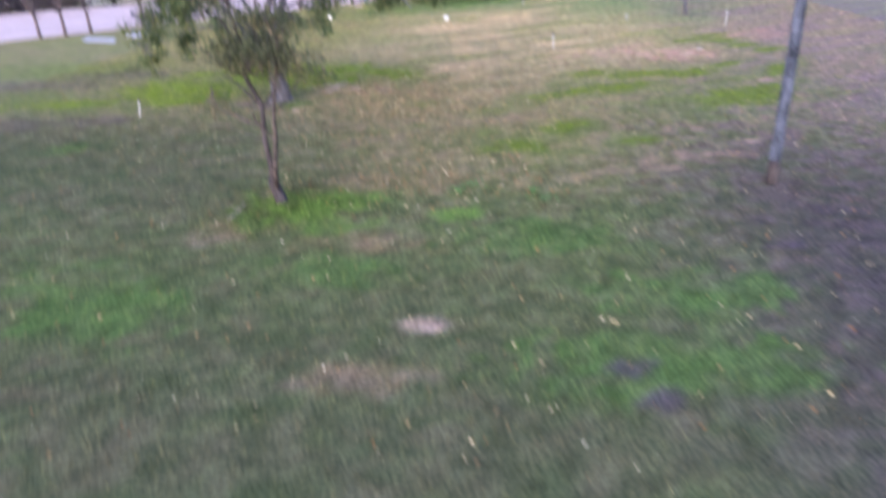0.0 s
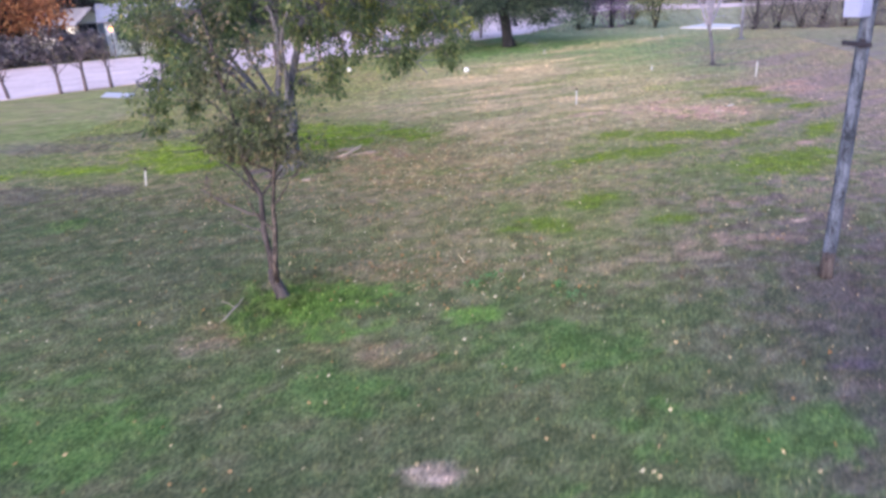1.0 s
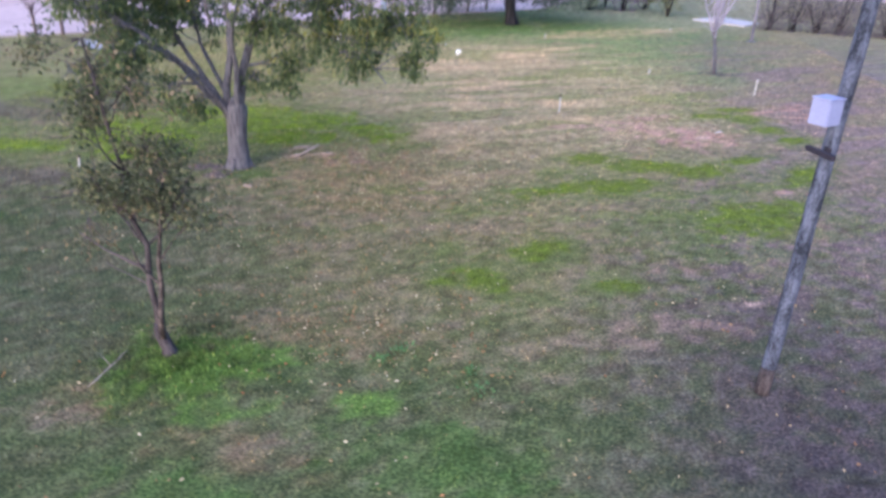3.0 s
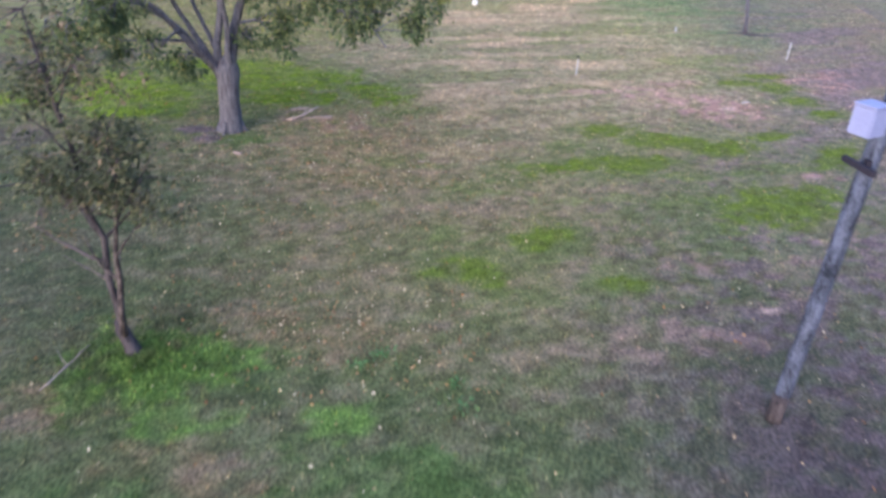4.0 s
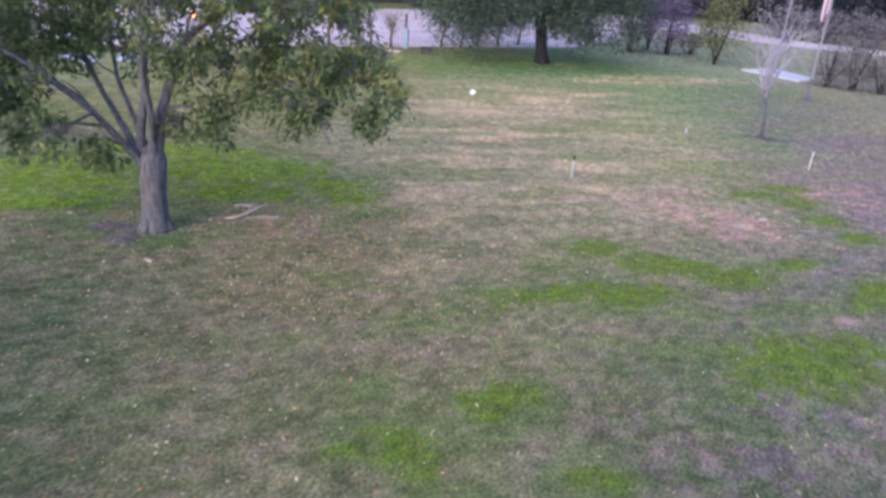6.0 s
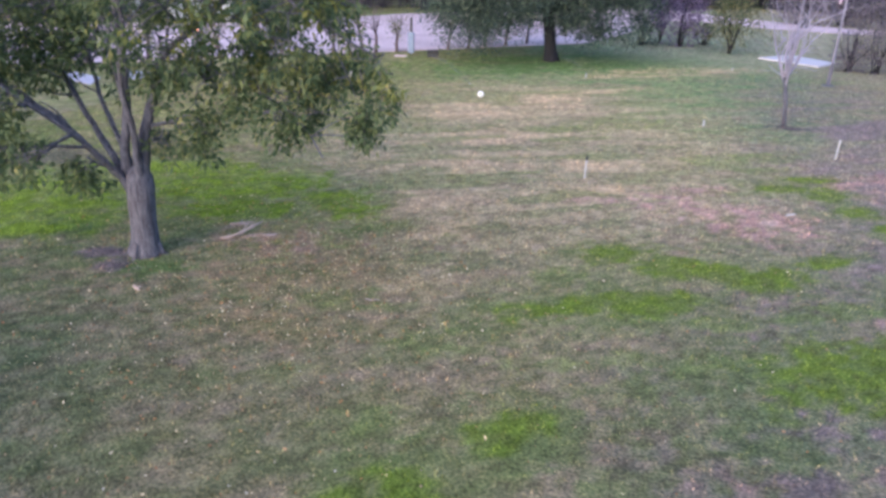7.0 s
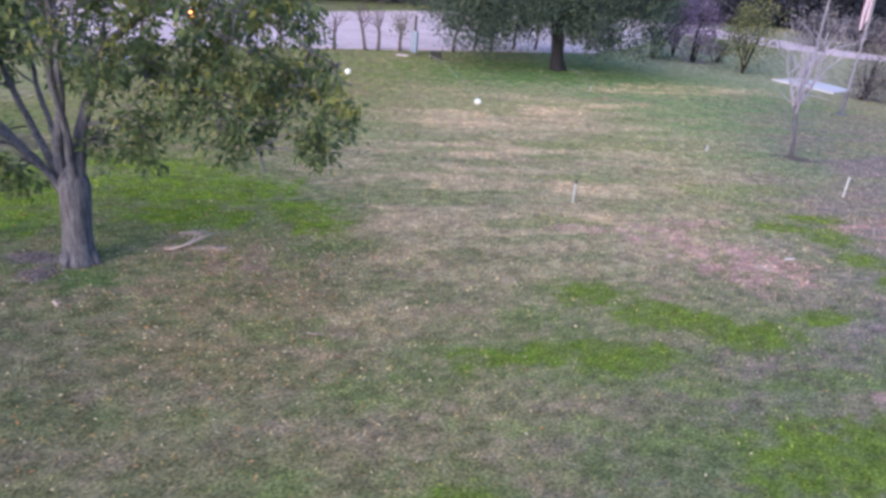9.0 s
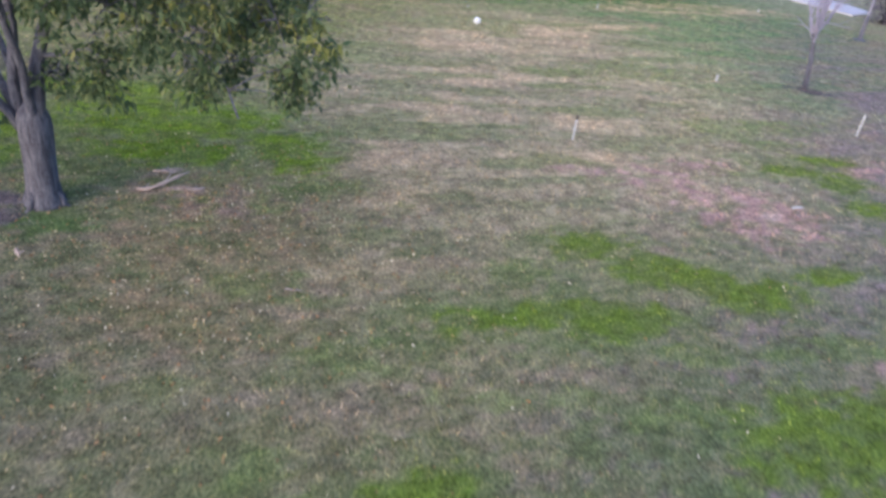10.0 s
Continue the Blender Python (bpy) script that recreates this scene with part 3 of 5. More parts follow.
# ---- trees ----
def big_tree(name, x, y, trunk_h, trunk_r, limbs, crown, clumps, per, leaf, mats, seed, label, hang=0.0, spread=0.28, lean=(0, 0), droop=0.6, group="", hollow=0.62, heavy=(0, 0), sag=2.6, thin=0.5, girth=(0.34, 0.5)):
    """A spreading tree: flared trunk, limbs that fork, twigs out to many tufts of leaves.
    limbs: number, reach, rise. crown: centre (dx, dy, z), radii, lowest z at the rim."""
    bark, leaves = mats
    g = np.random.default_rng(seed)
    root = thing(name, x, y, ground_z(x, y) - 0.02, 0, label, "tree", group)
    tk = Tubes()
    top = np.array([lean[0], lean[1], trunk_h])
    hs = [0, 0.06, 0.16, 0.35, 0.6, 0.85, 1.0]
    rs = [1.55, 1.32, 1.14, 1.02, 0.97, 1.0, 1.08]
    tk.add([top * h + np.array([g.normal(0, 0.012), g.normal(0, 0.012), 0]) * (h > 0) for h in hs], [trunk_r * r for r in rs], 14, 0.14)
    for k in range(5):
        a = 2 * math.pi * k / 5 + g.uniform(-0.4, 0.4)
        d = np.array([math.cos(a), math.sin(a), 0])
        tk.add([d * trunk_r * 0.75 + [0, 0, 0.2 * trunk_h], d * trunk_r * 1.3 + [0, 0, 0.03], d * trunk_r * 1.9 + [0, 0, -0.02]], [trunk_r * 0.24, trunk_r * 0.2, trunk_r * 0.06], 6)
    part_mesh("trunk", tk.mesh("trunk", bark), root)
    count, reach, rise = limbs
    nodes, node_r = [], []
    (cx, cy, cz), (rx, ry, rz), low = crown
    centre = np.array([cx, cy, cz])
    for k in range(count):
        t = Tubes()
        a = 2 * math.pi * k / count + g.uniform(-0.35, 0.35)
        tilt = g.uniform(0.55, 1.0)
        out = np.array([math.cos(a) * reach * tilt, math.sin(a) * reach * tilt, rise * g.uniform(0.85, 1.15)])
        r0 = trunk_r * g.uniform(*girth)
        start = top + np.array([math.cos(a), math.sin(a), 0]) * trunk_r * 0.45 - np.array([0, 0, 0.12])
        ln = np.linalg.norm(out)
        line = bough(start, unit(out) + np.array([0, 0, 0.25]), ln, 9, 0.07, -0.02, g)
        rad = np.linspace(r0, r0 * 0.28, len(line))
        t.add(line, rad, 8, 0.1)
        nodes += line[3:]
        node_r += list(rad[3:])
        for _ in range(4):
            i = int(g.integers(2, 8))
            d = unit(line[min(i + 1, 9)] - line[i]) + g.normal(0, 0.55, 3)
            sub = bough(line[i], d + np.array([0, 0, 0.1]), ln * g.uniform(0.4, 0.7), 6, 0.12, -0.01, g)
            rs2 = np.linspace(rad[i] * 0.6, rad[i] * 0.16, len(sub))
            t.add(sub, rs2, 6)
            nodes += sub[2:]
            node_r += list(rs2[2:])
        part_mesh("limb", t.mesh("limb", bark), root)
    nodes = np.array(nodes)
    # tuft centres through the outer part of the crown, hanging lower at the rim
    cs = []
    while len(cs) < clumps:
        d = unit(g.normal(0, 1, 3))
        k = g.uniform(0.5, 1.0) ** 0.6
        p = centre + d * np.array([rx, ry, rz]) * k * (1 + 0.18 * math.sin(3.1 * math.atan2(d[1], d[0]) + seed))
        rim = math.hypot((p[0] - cx) / rx, (p[1] - cy) / ry)
        if (heavy[0] or heavy[1]) and (p[0] - cx) / rx * heavy[0] + (p[1] - cy) / ry * heavy[1] < -0.15 and g.random() < thin:
            continue
        side = max(0.0, (p[0] - cx) / rx * heavy[0] + (p[1] - cy) / ry * heavy[1])
        floor_z = low - sag * side * (cz - low) * (1 - min(rim, 1)) - 0.2 * side + (1 - min(rim, 1)) * (cz - low) * hollow + 0.25 * math.sin(p[0] * 2.1 + p[1] * 1.7)
        if p[2] < floor_z:
            if g.random() < 0.35:
                p[2] = floor_z + abs(g.normal(0, 0.3))
            else:
                continue
        if p[2] < cz:
            p[2] -= hang * rim * g.random()
        if p[2] > low - hang:
            cs.append(p)
    tw = Tubes()
    for p in cs:
        i = int(np.argmin(((nodes - p) ** 2).sum(1)))
        a = nodes[i]
        mid = (a + p) / 2 + g.normal(0, 0.06, 3) + np.array([0, 0, 0.10])
        r = min(node_r[i] * 0.5, 0.03) * max(1.0, leaf / 0.12)
        tw.add([a, mid, p], [r, r * 0.6, r * 0.22], 4)
    tagged(part_mesh("twigwork", tw.mesh("twigwork", bark), root), kind="stuff")
    at, d, L, W = tufts(cs, per, spread, leaf, g, droop)
    part_mesh("crown", leaf_mesh("crown", at, d, L, W, leaves, g), root, "many small green and yellowing leaves")
    return root


def lobed_tree(name, x, y, trunk_h, trunk_r, limbs, lobes, per, leaf, mats, seed, label):
    """A tree whose limbs rise from a low fork and carry separate masses of foliage, with gaps between them.
    limbs: bends, then thickness at foot and tip. lobes: centre, radii, sprays."""
    bark, leaves = mats
    g = np.random.default_rng(seed)
    root = thing(name, x, y, ground_z(x, y) - 0.02, 0, label, "tree")
    tk = Tubes()
    hs = [0, 0.05, 0.13, 0.28, 0.5, 0.75, 0.95, 1.08, 1.2, 1.3]
    rs = [1.32, 1.2, 1.08, 1.0, 0.96, 1.0, 1.04, 0.95, 0.6, 0.15]
    tk.add([(0.06 * h * h, 0.0, trunk_h * h) for h in hs], [trunk_r * r for r in rs], 16, 0.13)
    for k in range(5):
        w = 2 * math.pi * k / 5 + g.uniform(-0.4, 0.4)
        d = np.array([math.cos(w), math.sin(w), 0])
        tk.add([d * trunk_r * 0.8 + [0, 0, 0.22 * trunk_h], d * trunk_r * 1.3 + [0, 0, 0.04], d * trunk_r * 1.9 + [0, 0, -0.02]], [trunk_r * 0.24, trunk_r * 0.2, trunk_r * 0.06], 6)
    part_mesh("trunk", tk.mesh("trunk", bark), root)
    cs, tw, limb_nodes, limb_r = [], Tubes(), [], []
    for bends, r0, r1 in limbs:
        t = Tubes()
        b = np.array(bends, float)
        s = np.linspace(0, len(b) - 1, 4 * (len(b) - 1) + 1)
        line = np.stack([np.interp(s, np.arange(len(b)), b[:, k]) for k in range(3)], -1)
        line[1:-1] = 0.25 * line[:-2] + 0.5 * line[1:-1] + 0.25 * line[2:]
        line[1:] += np.cumsum(g.normal(0, 0.010, (len(line) - 1, 3)), 0)
        rad = np.linspace(r0, r1, len(line)) * np.array([1.35, 1.15] + [1.0] * (len(line) - 2))
        t.add(list(line), rad, 9, 0.12)
        limb_nodes += list(line[5:])
        limb_r += list(rad[5:])
        for _ in range(5):
            i = int(g.integers(len(line) // 2, len(line) - 1))
            d = unit(line[i + 1] - line[i]) + g.normal(0, 0.6, 3)
            sub = bough(line[i], d, g.uniform(0.5, 1.1), 5, 0.14, 0.0, g)
            t.add(sub, np.linspace(rad[i] * 0.5, 0.008, 6), 6)
            limb_nodes += sub[2:]
            limb_r += [0.012] * 4
        part_mesh("limb", t.mesh("limb", bark), root)
    near, near_r = np.array(limb_nodes), np.array(limb_r)
    for centre, radii, sprays in lobes:
        c, rad3 = np.array(centre, float), np.array(radii, float)
        t = Tubes()
        k = int(np.argmin(((near - c) ** 2).sum(1) + 1.5 * np.maximum(0, near[:, 2] - c[2])))
        a, r0 = near[k], min(0.036, max(0.016, near_r[k] * 0.75))
        line = bough(a, c - a + np.array([0, 0, 0.1]), np.linalg.norm(c - a), 6, 0.10, 0.0, g)
        t.add(line, np.linspace(r0, 0.012, 7), 6)
        nodes = list(line[2:])
        for _ in range(5):
            goal = c + unit(g.normal(0, 1, 3)) * rad3 * 0.75
            i = int(g.integers(2, 7))
            sub = bough(line[i], goal - line[i], np.linalg.norm(goal - line[i]), 4, 0.12, 0.0, g)
            t.add(sub, np.linspace(0.012, 0.006, 5), 5)
            nodes += sub[1:]
        part_mesh("branch", t.mesh("branch", bark), root)
        nodes = np.array(nodes)
        for _ in range(sprays):
            d = unit(g.normal(0, 1, 3)) * g.uniform(0.2, 1.0) ** 0.45
            heart = c + d * rad3
            a = nodes[int(np.argmin(((nodes - heart) ** 2).sum(1)))]
            tw.add([a, (a + heart) / 2 + g.normal(0, 0.04, 3) + [0, 0, 0.08], heart], [0.014, 0.010, 0.006], 4)
            for _ in range(5):
                p = heart + g.normal(0, 1, 3) * np.array([0.13, 0.13, 0.17]) - np.array([0, 0, 0.12])
                tw.add([heart, (heart + p) / 2 + [0, 0, 0.02], p], [0.006, 0.004, 0.003], 3)
                cs.append(p)
    tagged(part_mesh("twigwork", tw.mesh("twigwork", bark), root), kind="stuff")
    turned = [p for p in cs if p[0] > 1.3 and p[2] > 2.9 and g.random() < 0.36]
    green = [p for p in cs if not any(p is q for q in turned)]
    for made, mat, label in ((green, leaves, "many small green leaves"), (turned, M_LEAF_TURNED, "many small yellowing leaves")):
        at, d, L, W = tufts(made, per, 0.075, leaf, g, 0.9, 0.36)
        part_mesh("crown", leaf_mesh("crown", at, d, L, W, mat, g), root, label)
    return root


lobed_tree("pecan_tree", -5.80, 15.82, 1.25, 0.215, [
    ([(-0.10, -0.02, 1.10), (-0.26, -0.03, 1.34), (-0.53, -0.10, 1.66), (-0.85, -0.30, 2.25), (-1.35, -0.50, 2.66), (-1.95, -0.70, 3.10)], 0.070, 0.026),
    ([(-0.12, 0.04, 1.12), (-0.20, 0.05, 1.35), (-0.60, 0.10, 1.82), (-0.97, 0.20, 2.24), (-1.50, 0.40, 2.90), (-1.80, 0.60, 3.6), (-2.0, 0.7, 4.3)], 0.072, 0.024),
    ([(-0.05, 0.05, 1.15), (-0.16, 0.12, 1.45), (-0.42, 0.25, 1.95), (-0.72, 0.40, 2.40), (-0.95, 0.55, 3.1), (-1.0, 0.7, 4.0)], 0.058, 0.022),
    ([(0.00, -0.02, 1.10), (-0.10, -0.04, 1.40), (-0.05, -0.06, 1.80), (0.17, -0.10, 2.62), (0.15, 0.00, 3.10), (-0.05, 0.20, 3.7), (0.0, 0.3, 4.8)], 0.095, 0.034),
    ([(0.12, 0.00, 1.10), (0.19, 0.02, 1.50), (0.29, 0.05, 2.00), (0.53, 0.10, 2.63), (0.68, 0.20, 3.20), (1.42, 0.30, 3.75), (2.3, 0.3, 4.5)], 0.115, 0.036),
    ([(0.10, -0.06, 1.20), (0.20, -0.12, 1.60), (0.25, -0.20, 2.10), (0.35, -0.40, 2.9), (0.75, -0.70, 3.7), (0.9, -0.9, 4.6)], 0.070, 0.026),
    ([(-0.06, -0.08, 1.15), (-0.20, -0.30, 1.60), (-0.50, -0.80, 2.30), (-1.00, -1.30, 2.90), (-1.60, -1.80, 3.40)], 0.058, 0.022)], [
    ((0.5, 0.4, 5.2), (2.1, 2.1, 1.3), 30), ((-1.3, 0.3, 4.5), (1.1, 1.3, 0.9), 18), ((-1.75, 0.1, 3.3), (0.7, 0.9, 0.6), 11),
    ((2.4, 0.2, 4.8), (1.8, 1.8, 1.2), 32), ((-0.6, -0.3, 4.2), (0.8, 0.8, 0.6), 9), ((2.55, 0.6, 3.6), (1.4, 1.3, 0.9), 28),
    ((3.75, 0.3, 3.1), (0.55, 0.6, 0.45), 8), ((1.4, 1.3, 3.4), (0.9, 1.1, 0.7), 9), ((-1.5, 1.7, 3.5), (0.9, 1.1, 0.8), 6),
    ((-0.68, -0.3, 1.5), (0.17, 0.2, 0.13), 3), ((0.3, -1.5, 4.9), (1.5, 1.2, 0.9), 9), ((1.25, 0.2, 2.85), (0.7, 0.7, 0.35), 8),
    ((0.5, 0.4, 3.4), (0.8, 0.8, 0.6), 5), ((-1.0, 0.3, 3.1), (0.8, 0.8, 0.5), 4), ((1.1, -0.6, 4.0), (0.9, 0.8, 0.7), 8), ((2.6, 0.2, 2.62), (0.85, 0.6, 0.15), 8),
    ((3.75, 0.3, 2.5), (0.15, 0.2, 0.2), 4), ((-2.3, -0.4, 3.1), (0.5, 0.6, 0.5), 7), ((-2.1, -0.4, 4.4), (0.5, 0.7, 0.8), 5), ((-2.0, -0.5, 2.5), (0.25, 0.3, 0.25), 4),
    ((-1.45, -1.5, 3.3), (0.4, 0.5, 0.55), 5), ((-1.6, -1.0, 1.75), (0.15, 0.2, 0.25), 3), ((1.15, 0.2, 2.2), (0.2, 0.25, 0.2), 4), ((0.5, 0.1, 1.95), (0.15, 0.2, 0.2), 2),
    ((-2.6, -0.2, 3.3), (0.5, 0.6, 0.4), 4), ((-1.5, -1.9, 2.65), (0.5, 0.5, 0.35), 6), ((-2.0, -1.9, 2.15), (0.3, 0.4, 0.3), 4), ((-2.1, -1.9, 1.6), (0.15, 0.2, 0.25), 2),
    ((-0.95, -1.7, 2.6), (0.4, 0.5, 0.35), 6), ((-0.45, -1.5, 2.1), (0.2, 0.3, 0.12), 2), ((-1.8, -1.8, 3.45), (0.7, 0.7, 0.45), 8), ((-1.7, -1.8, 4.3), (0.9, 0.8, 0.6), 8), ((-1.2, -0.3, 3.7), (0.7, 0.7, 0.5), 8), ((-3.3, 0.6, 3.8), (0.7, 0.8, 0.8), 9)],
    25, 0.118, (M_BARK, M_LEAF_BIG), 5, "spreading tree with grey trunk forking low and yellowing green leaves")
big_tree("live_oak", -2.55, 42.8, 2.3, 0.28, (7, 4.6, 3.2), ((-1.7, 1.0, 4.8), (5.6, 5.6, 4.4), 0.9), 620, 190, 0.135,
         (M_BARK_DARK, M_LEAF_OAK), 8, "broad dark live oak with drooping branches over shaded grass", 0.9, 0.42, (-0.35, 0.1), heavy=(-0.9, -0.3), sag=0.8, thin=0.0)


def young_tree(x, y, seed):
    """The small two-stemmed tree in the lawn."""
    g = np.random.default_rng(seed)
    root = thing("young_tree", x, y, ground_z(x, y) - 0.02, 0, "young two-stemmed tree with thin olive foliage in green grass", "tree")
    t = Tubes()
    stem = [(0.04, 0, 0), (0.02, 0, 0.10), (-0.02, 0.0, 0.22), (-0.06, 0.0, 0.34), (-0.08, 0.0, 0.46)]
    t.add(stem, [0.108, 0.086, 0.078, 0.076, 0.05], 10, 0.12)
    part_mesh("trunk", t.mesh("trunk", M_BARK_YOUNG), root)
    nodes = []

    def stem_part(line, r0, r1, forks, bark):
        tt = Tubes()
        rad = np.linspace(r0, r1, len(line))
        tt.add(line, rad, 7, 0.1)
        nodes.extend(line[1:])
        for i, d, ln in forks:
            sub = bough(line[i], d, ln, 5, 0.16, 0.02, g)
            tt.add(sub, np.linspace(rad[i] * 0.6, 0.006, len(sub)), 5)
            nodes.extend(sub[1:])
            for _ in range(2):
                j = int(g.integers(1, 5))
                s2 = bough(sub[j], unit(sub[-1] - sub[0]) + g.normal(0, 0.6, 3), ln * 0.5, 4, 0.15, 0.0, g)
                tt.add(s2, np.linspace(0.009, 0.004, len(s2)), 4)
                nodes.extend(s2[1:])
        part_mesh("limb", tt.mesh("limb", bark), root)
    A = [np.array(p, float) for p in ((-0.08, 0.0, 0.32), (-0.10, 0.02, 0.65), (-0.08, 0.02, 1.0), (-0.09, 0.03, 1.45), (-0.21, 0.05, 1.85), (-0.3, 0.08, 2.3), (-0.36, 0.1, 2.8), (-0.42, 0.1, 3.3), (-0.5, 0.1, 3.75))]
    B = [np.array(p, float) for p in ((-0.04, -0.02, 0.28), (0.01, -0.04, 0.62), (0.06, -0.05, 1.0), (0.11, -0.06, 1.35), (0.20, -0.06, 1.75), (0.28, -0.08, 2.1), (0.35, -0.1, 2.4))]
    A, B = [p + g.normal(0, 0.018, 3) for p in A], [p + g.normal(0, 0.018, 3) for p in B]
    stem_part(A, 0.048, 0.010, [(3, (-0.9, 0.2, 0.7), 0.9), (4, (-0.7, -0.5, 0.6), 0.9), (3, (0.5, 0.6, 0.7), 0.7), (4, (-0.8, 0.3, 0.4), 0.9), (5, (-0.6, -0.6, 0.6), 0.8), (6, (0.3, 0.3, 0.8), 0.6), (6, (-0.6, 0.2, 0.6), 0.7)], M_BARK_YOUNG)
    stem_part(B, 0.044, 0.010, [(2, (-0.6, 0.1, 0.9), 0.6), (3, (0.6, -0.6, 0.6), 0.6), (4, (-0.5, -0.5, 0.7), 0.7), (4, (0.6, 0.5, 0.7), 0.6), (5, (-0.3, 0.4, 0.9), 0.6)], M_BARK_TAN)
    low = Tubes()
    line = bough((-0.09, 0, 1.2), (-0.85, -0.1, 0.42), 0.85, 5, 0.1, 0.03, g)
    low.add(line, np.linspace(0.02, 0.006, 6), 5)
    line = bough((-0.09, -0.03, 1.0), (-0.9, 0.3, 0.05), 0.6, 4, 0.15, 0.03, g)
    low.add(line, np.linspace(0.012, 0.004, 5), 4)
    part_mesh("dead_limb", low.mesh("dead_limb", M_TWIG), root, "bare low side branch")
    nodes_a = np.array(nodes)
    cs, tan = [], []
    for centre, radii, k, dry in (((-0.05, 0.0, 2.36), (0.62, 0.6, 0.42), 72, 0.08), ((0.38, -0.1, 2.02), (0.3, 0.3, 0.2), 13, 0.1), ((-0.66, 0.1, 3.05), (0.22, 0.3, 0.40), 12, 0.3), ((-0.20, 0.1, 3.40), (0.42, 0.40, 0.5), 19, 0.6),
                                  ((0.30, 0.0, 3.2), (0.22, 0.3, 0.40), 7, 0.6), ((-1.0, 0.0, 3.6), (0.22, 0.2, 0.2), 7, 0.3), ((0.78, 0.0, 1.95), (0.16, 0.2, 0.15), 4, 0.5), ((-0.65, 0.0, 1.5), (0.28, 0.25, 0.12), 5, 0.9)):
        for _ in range(k):
            d = unit(g.normal(0, 1, 3)) * g.uniform(0.25, 1.0) ** 0.5 * (1.4 if g.random() < 0.15 else 1.0)
            (tan if g.random() < dry else cs).append(np.array(centre) + d * np.array(radii))
    tw = Tubes()
    for p in cs + tan:
        a = nodes_a[int(np.argmin(((nodes_a - p) ** 2).sum(1)))]
        tw.add([a, (a + p) / 2 + g.normal(0, 0.03, 3), p], [0.007, 0.005, 0.002], 3)
        for _ in range(2):
            q = p + g.normal(0, 0.10, 3)
            tw.add([p, (p + q) / 2 + g.normal(0, 0.01, 3), q], [0.003, 0.002, 0.001], 3)
    tagged(part_mesh("twigwork", tw.mesh("twigwork", M_TWIG), root), kind="stuff")
    at, d, L, W = tufts(cs, 44, 0.085, 0.062, g, 0.35, 0.5)
    part_mesh("crown", leaf_mesh("crown", at, d, L, W, M_LEAF_SMALL, g), root, "thin olive leaves")
    at, d, L, W = tufts(tan, 22, 0.09, 0.06, g, 0.35, 0.5)
    tagged(part_mesh("top_growth", leaf_mesh("top_growth", at, d, L, W, M_LEAF_DRY, g), root, "sparse tan leaves"), "sparse tan leaves", kind="stuff")


young_tree(-3.37, 8.66, 21)


def bare_tree(name, x, y, seed, height, trunk_h, r, spread, bark, label, forks=7, category="tree", leaves=None, leaf_count=0, leaf=0.08, group="", lean=0.0, girth=0.38):
    """A leafless tree of upright rods from a low trunk."""
    g = np.random.default_rng(seed)
    root = thing(name, x, y, ground_z(x, y) - 0.02, 0, label, category, group)
    t = Tubes()
    line = bough((0, 0, 0), (lean + g.normal(0, 0.03), g.normal(0, 0.03), 1), trunk_h, 5, 0.05, 0.0, g)
    t.add(line, np.linspace(r * 1.2, r * 0.85, 6), 9, 0.15)
    part_mesh("trunk", t.mesh("trunk", M_BARK if bark is M_BARK_PALE else bark), root)
    ends = []
    for k in range(forks):
        rods = Tubes()
        a = 2 * math.pi * k / forks + g.uniform(-0.4, 0.4)
        out = g.uniform(0.25, 1.0) * spread
        d = np.array([math.cos(a) * out, math.sin(a) * out, (height - trunk_h) * g.uniform(0.7, 1.05)])
        main = bough(line[int(g.integers(4, 6))], d, np.linalg.norm(d), 7, 0.26, 0.05, g)
        rad = np.linspace(r * girth, r * 0.09, 8)
        rods.add(main, rad, 6)
        ends += main[2:]
        for _ in range(5):
            i = int(g.integers(1, 7))
            sub = bough(main[i], unit(d) + g.normal(0, 0.45, 3), (height - trunk_h) * g.uniform(0.2, 0.45), 4, 0.12, 0.04, g)
            rods.add(sub, np.linspace(rad[i] * 0.6, r * 0.05, 5), 4)
            ends += sub[1:]
            tip = bough(sub[2], unit(sub[-1] - sub[0]) + g.normal(0, 0.5, 3), (height - trunk_h) * 0.18, 3, 0.1, 0.03, g)
            rods.add(tip, np.linspace(r * 0.10, r * 0.04, 4), 3)
        part_mesh("branch", rods.mesh("branch", bark), root)
    if leaves:
        c = np.array(ends)[g.integers(0, len(ends), leaf_count)]
        at, d, L, W = tufts(c, 1, leaf * 2.2, leaf, g, 0.3, 0.5)
        part_mesh("crown", leaf_mesh("crown", at, d, L, W, leaves, g), root)
    return root


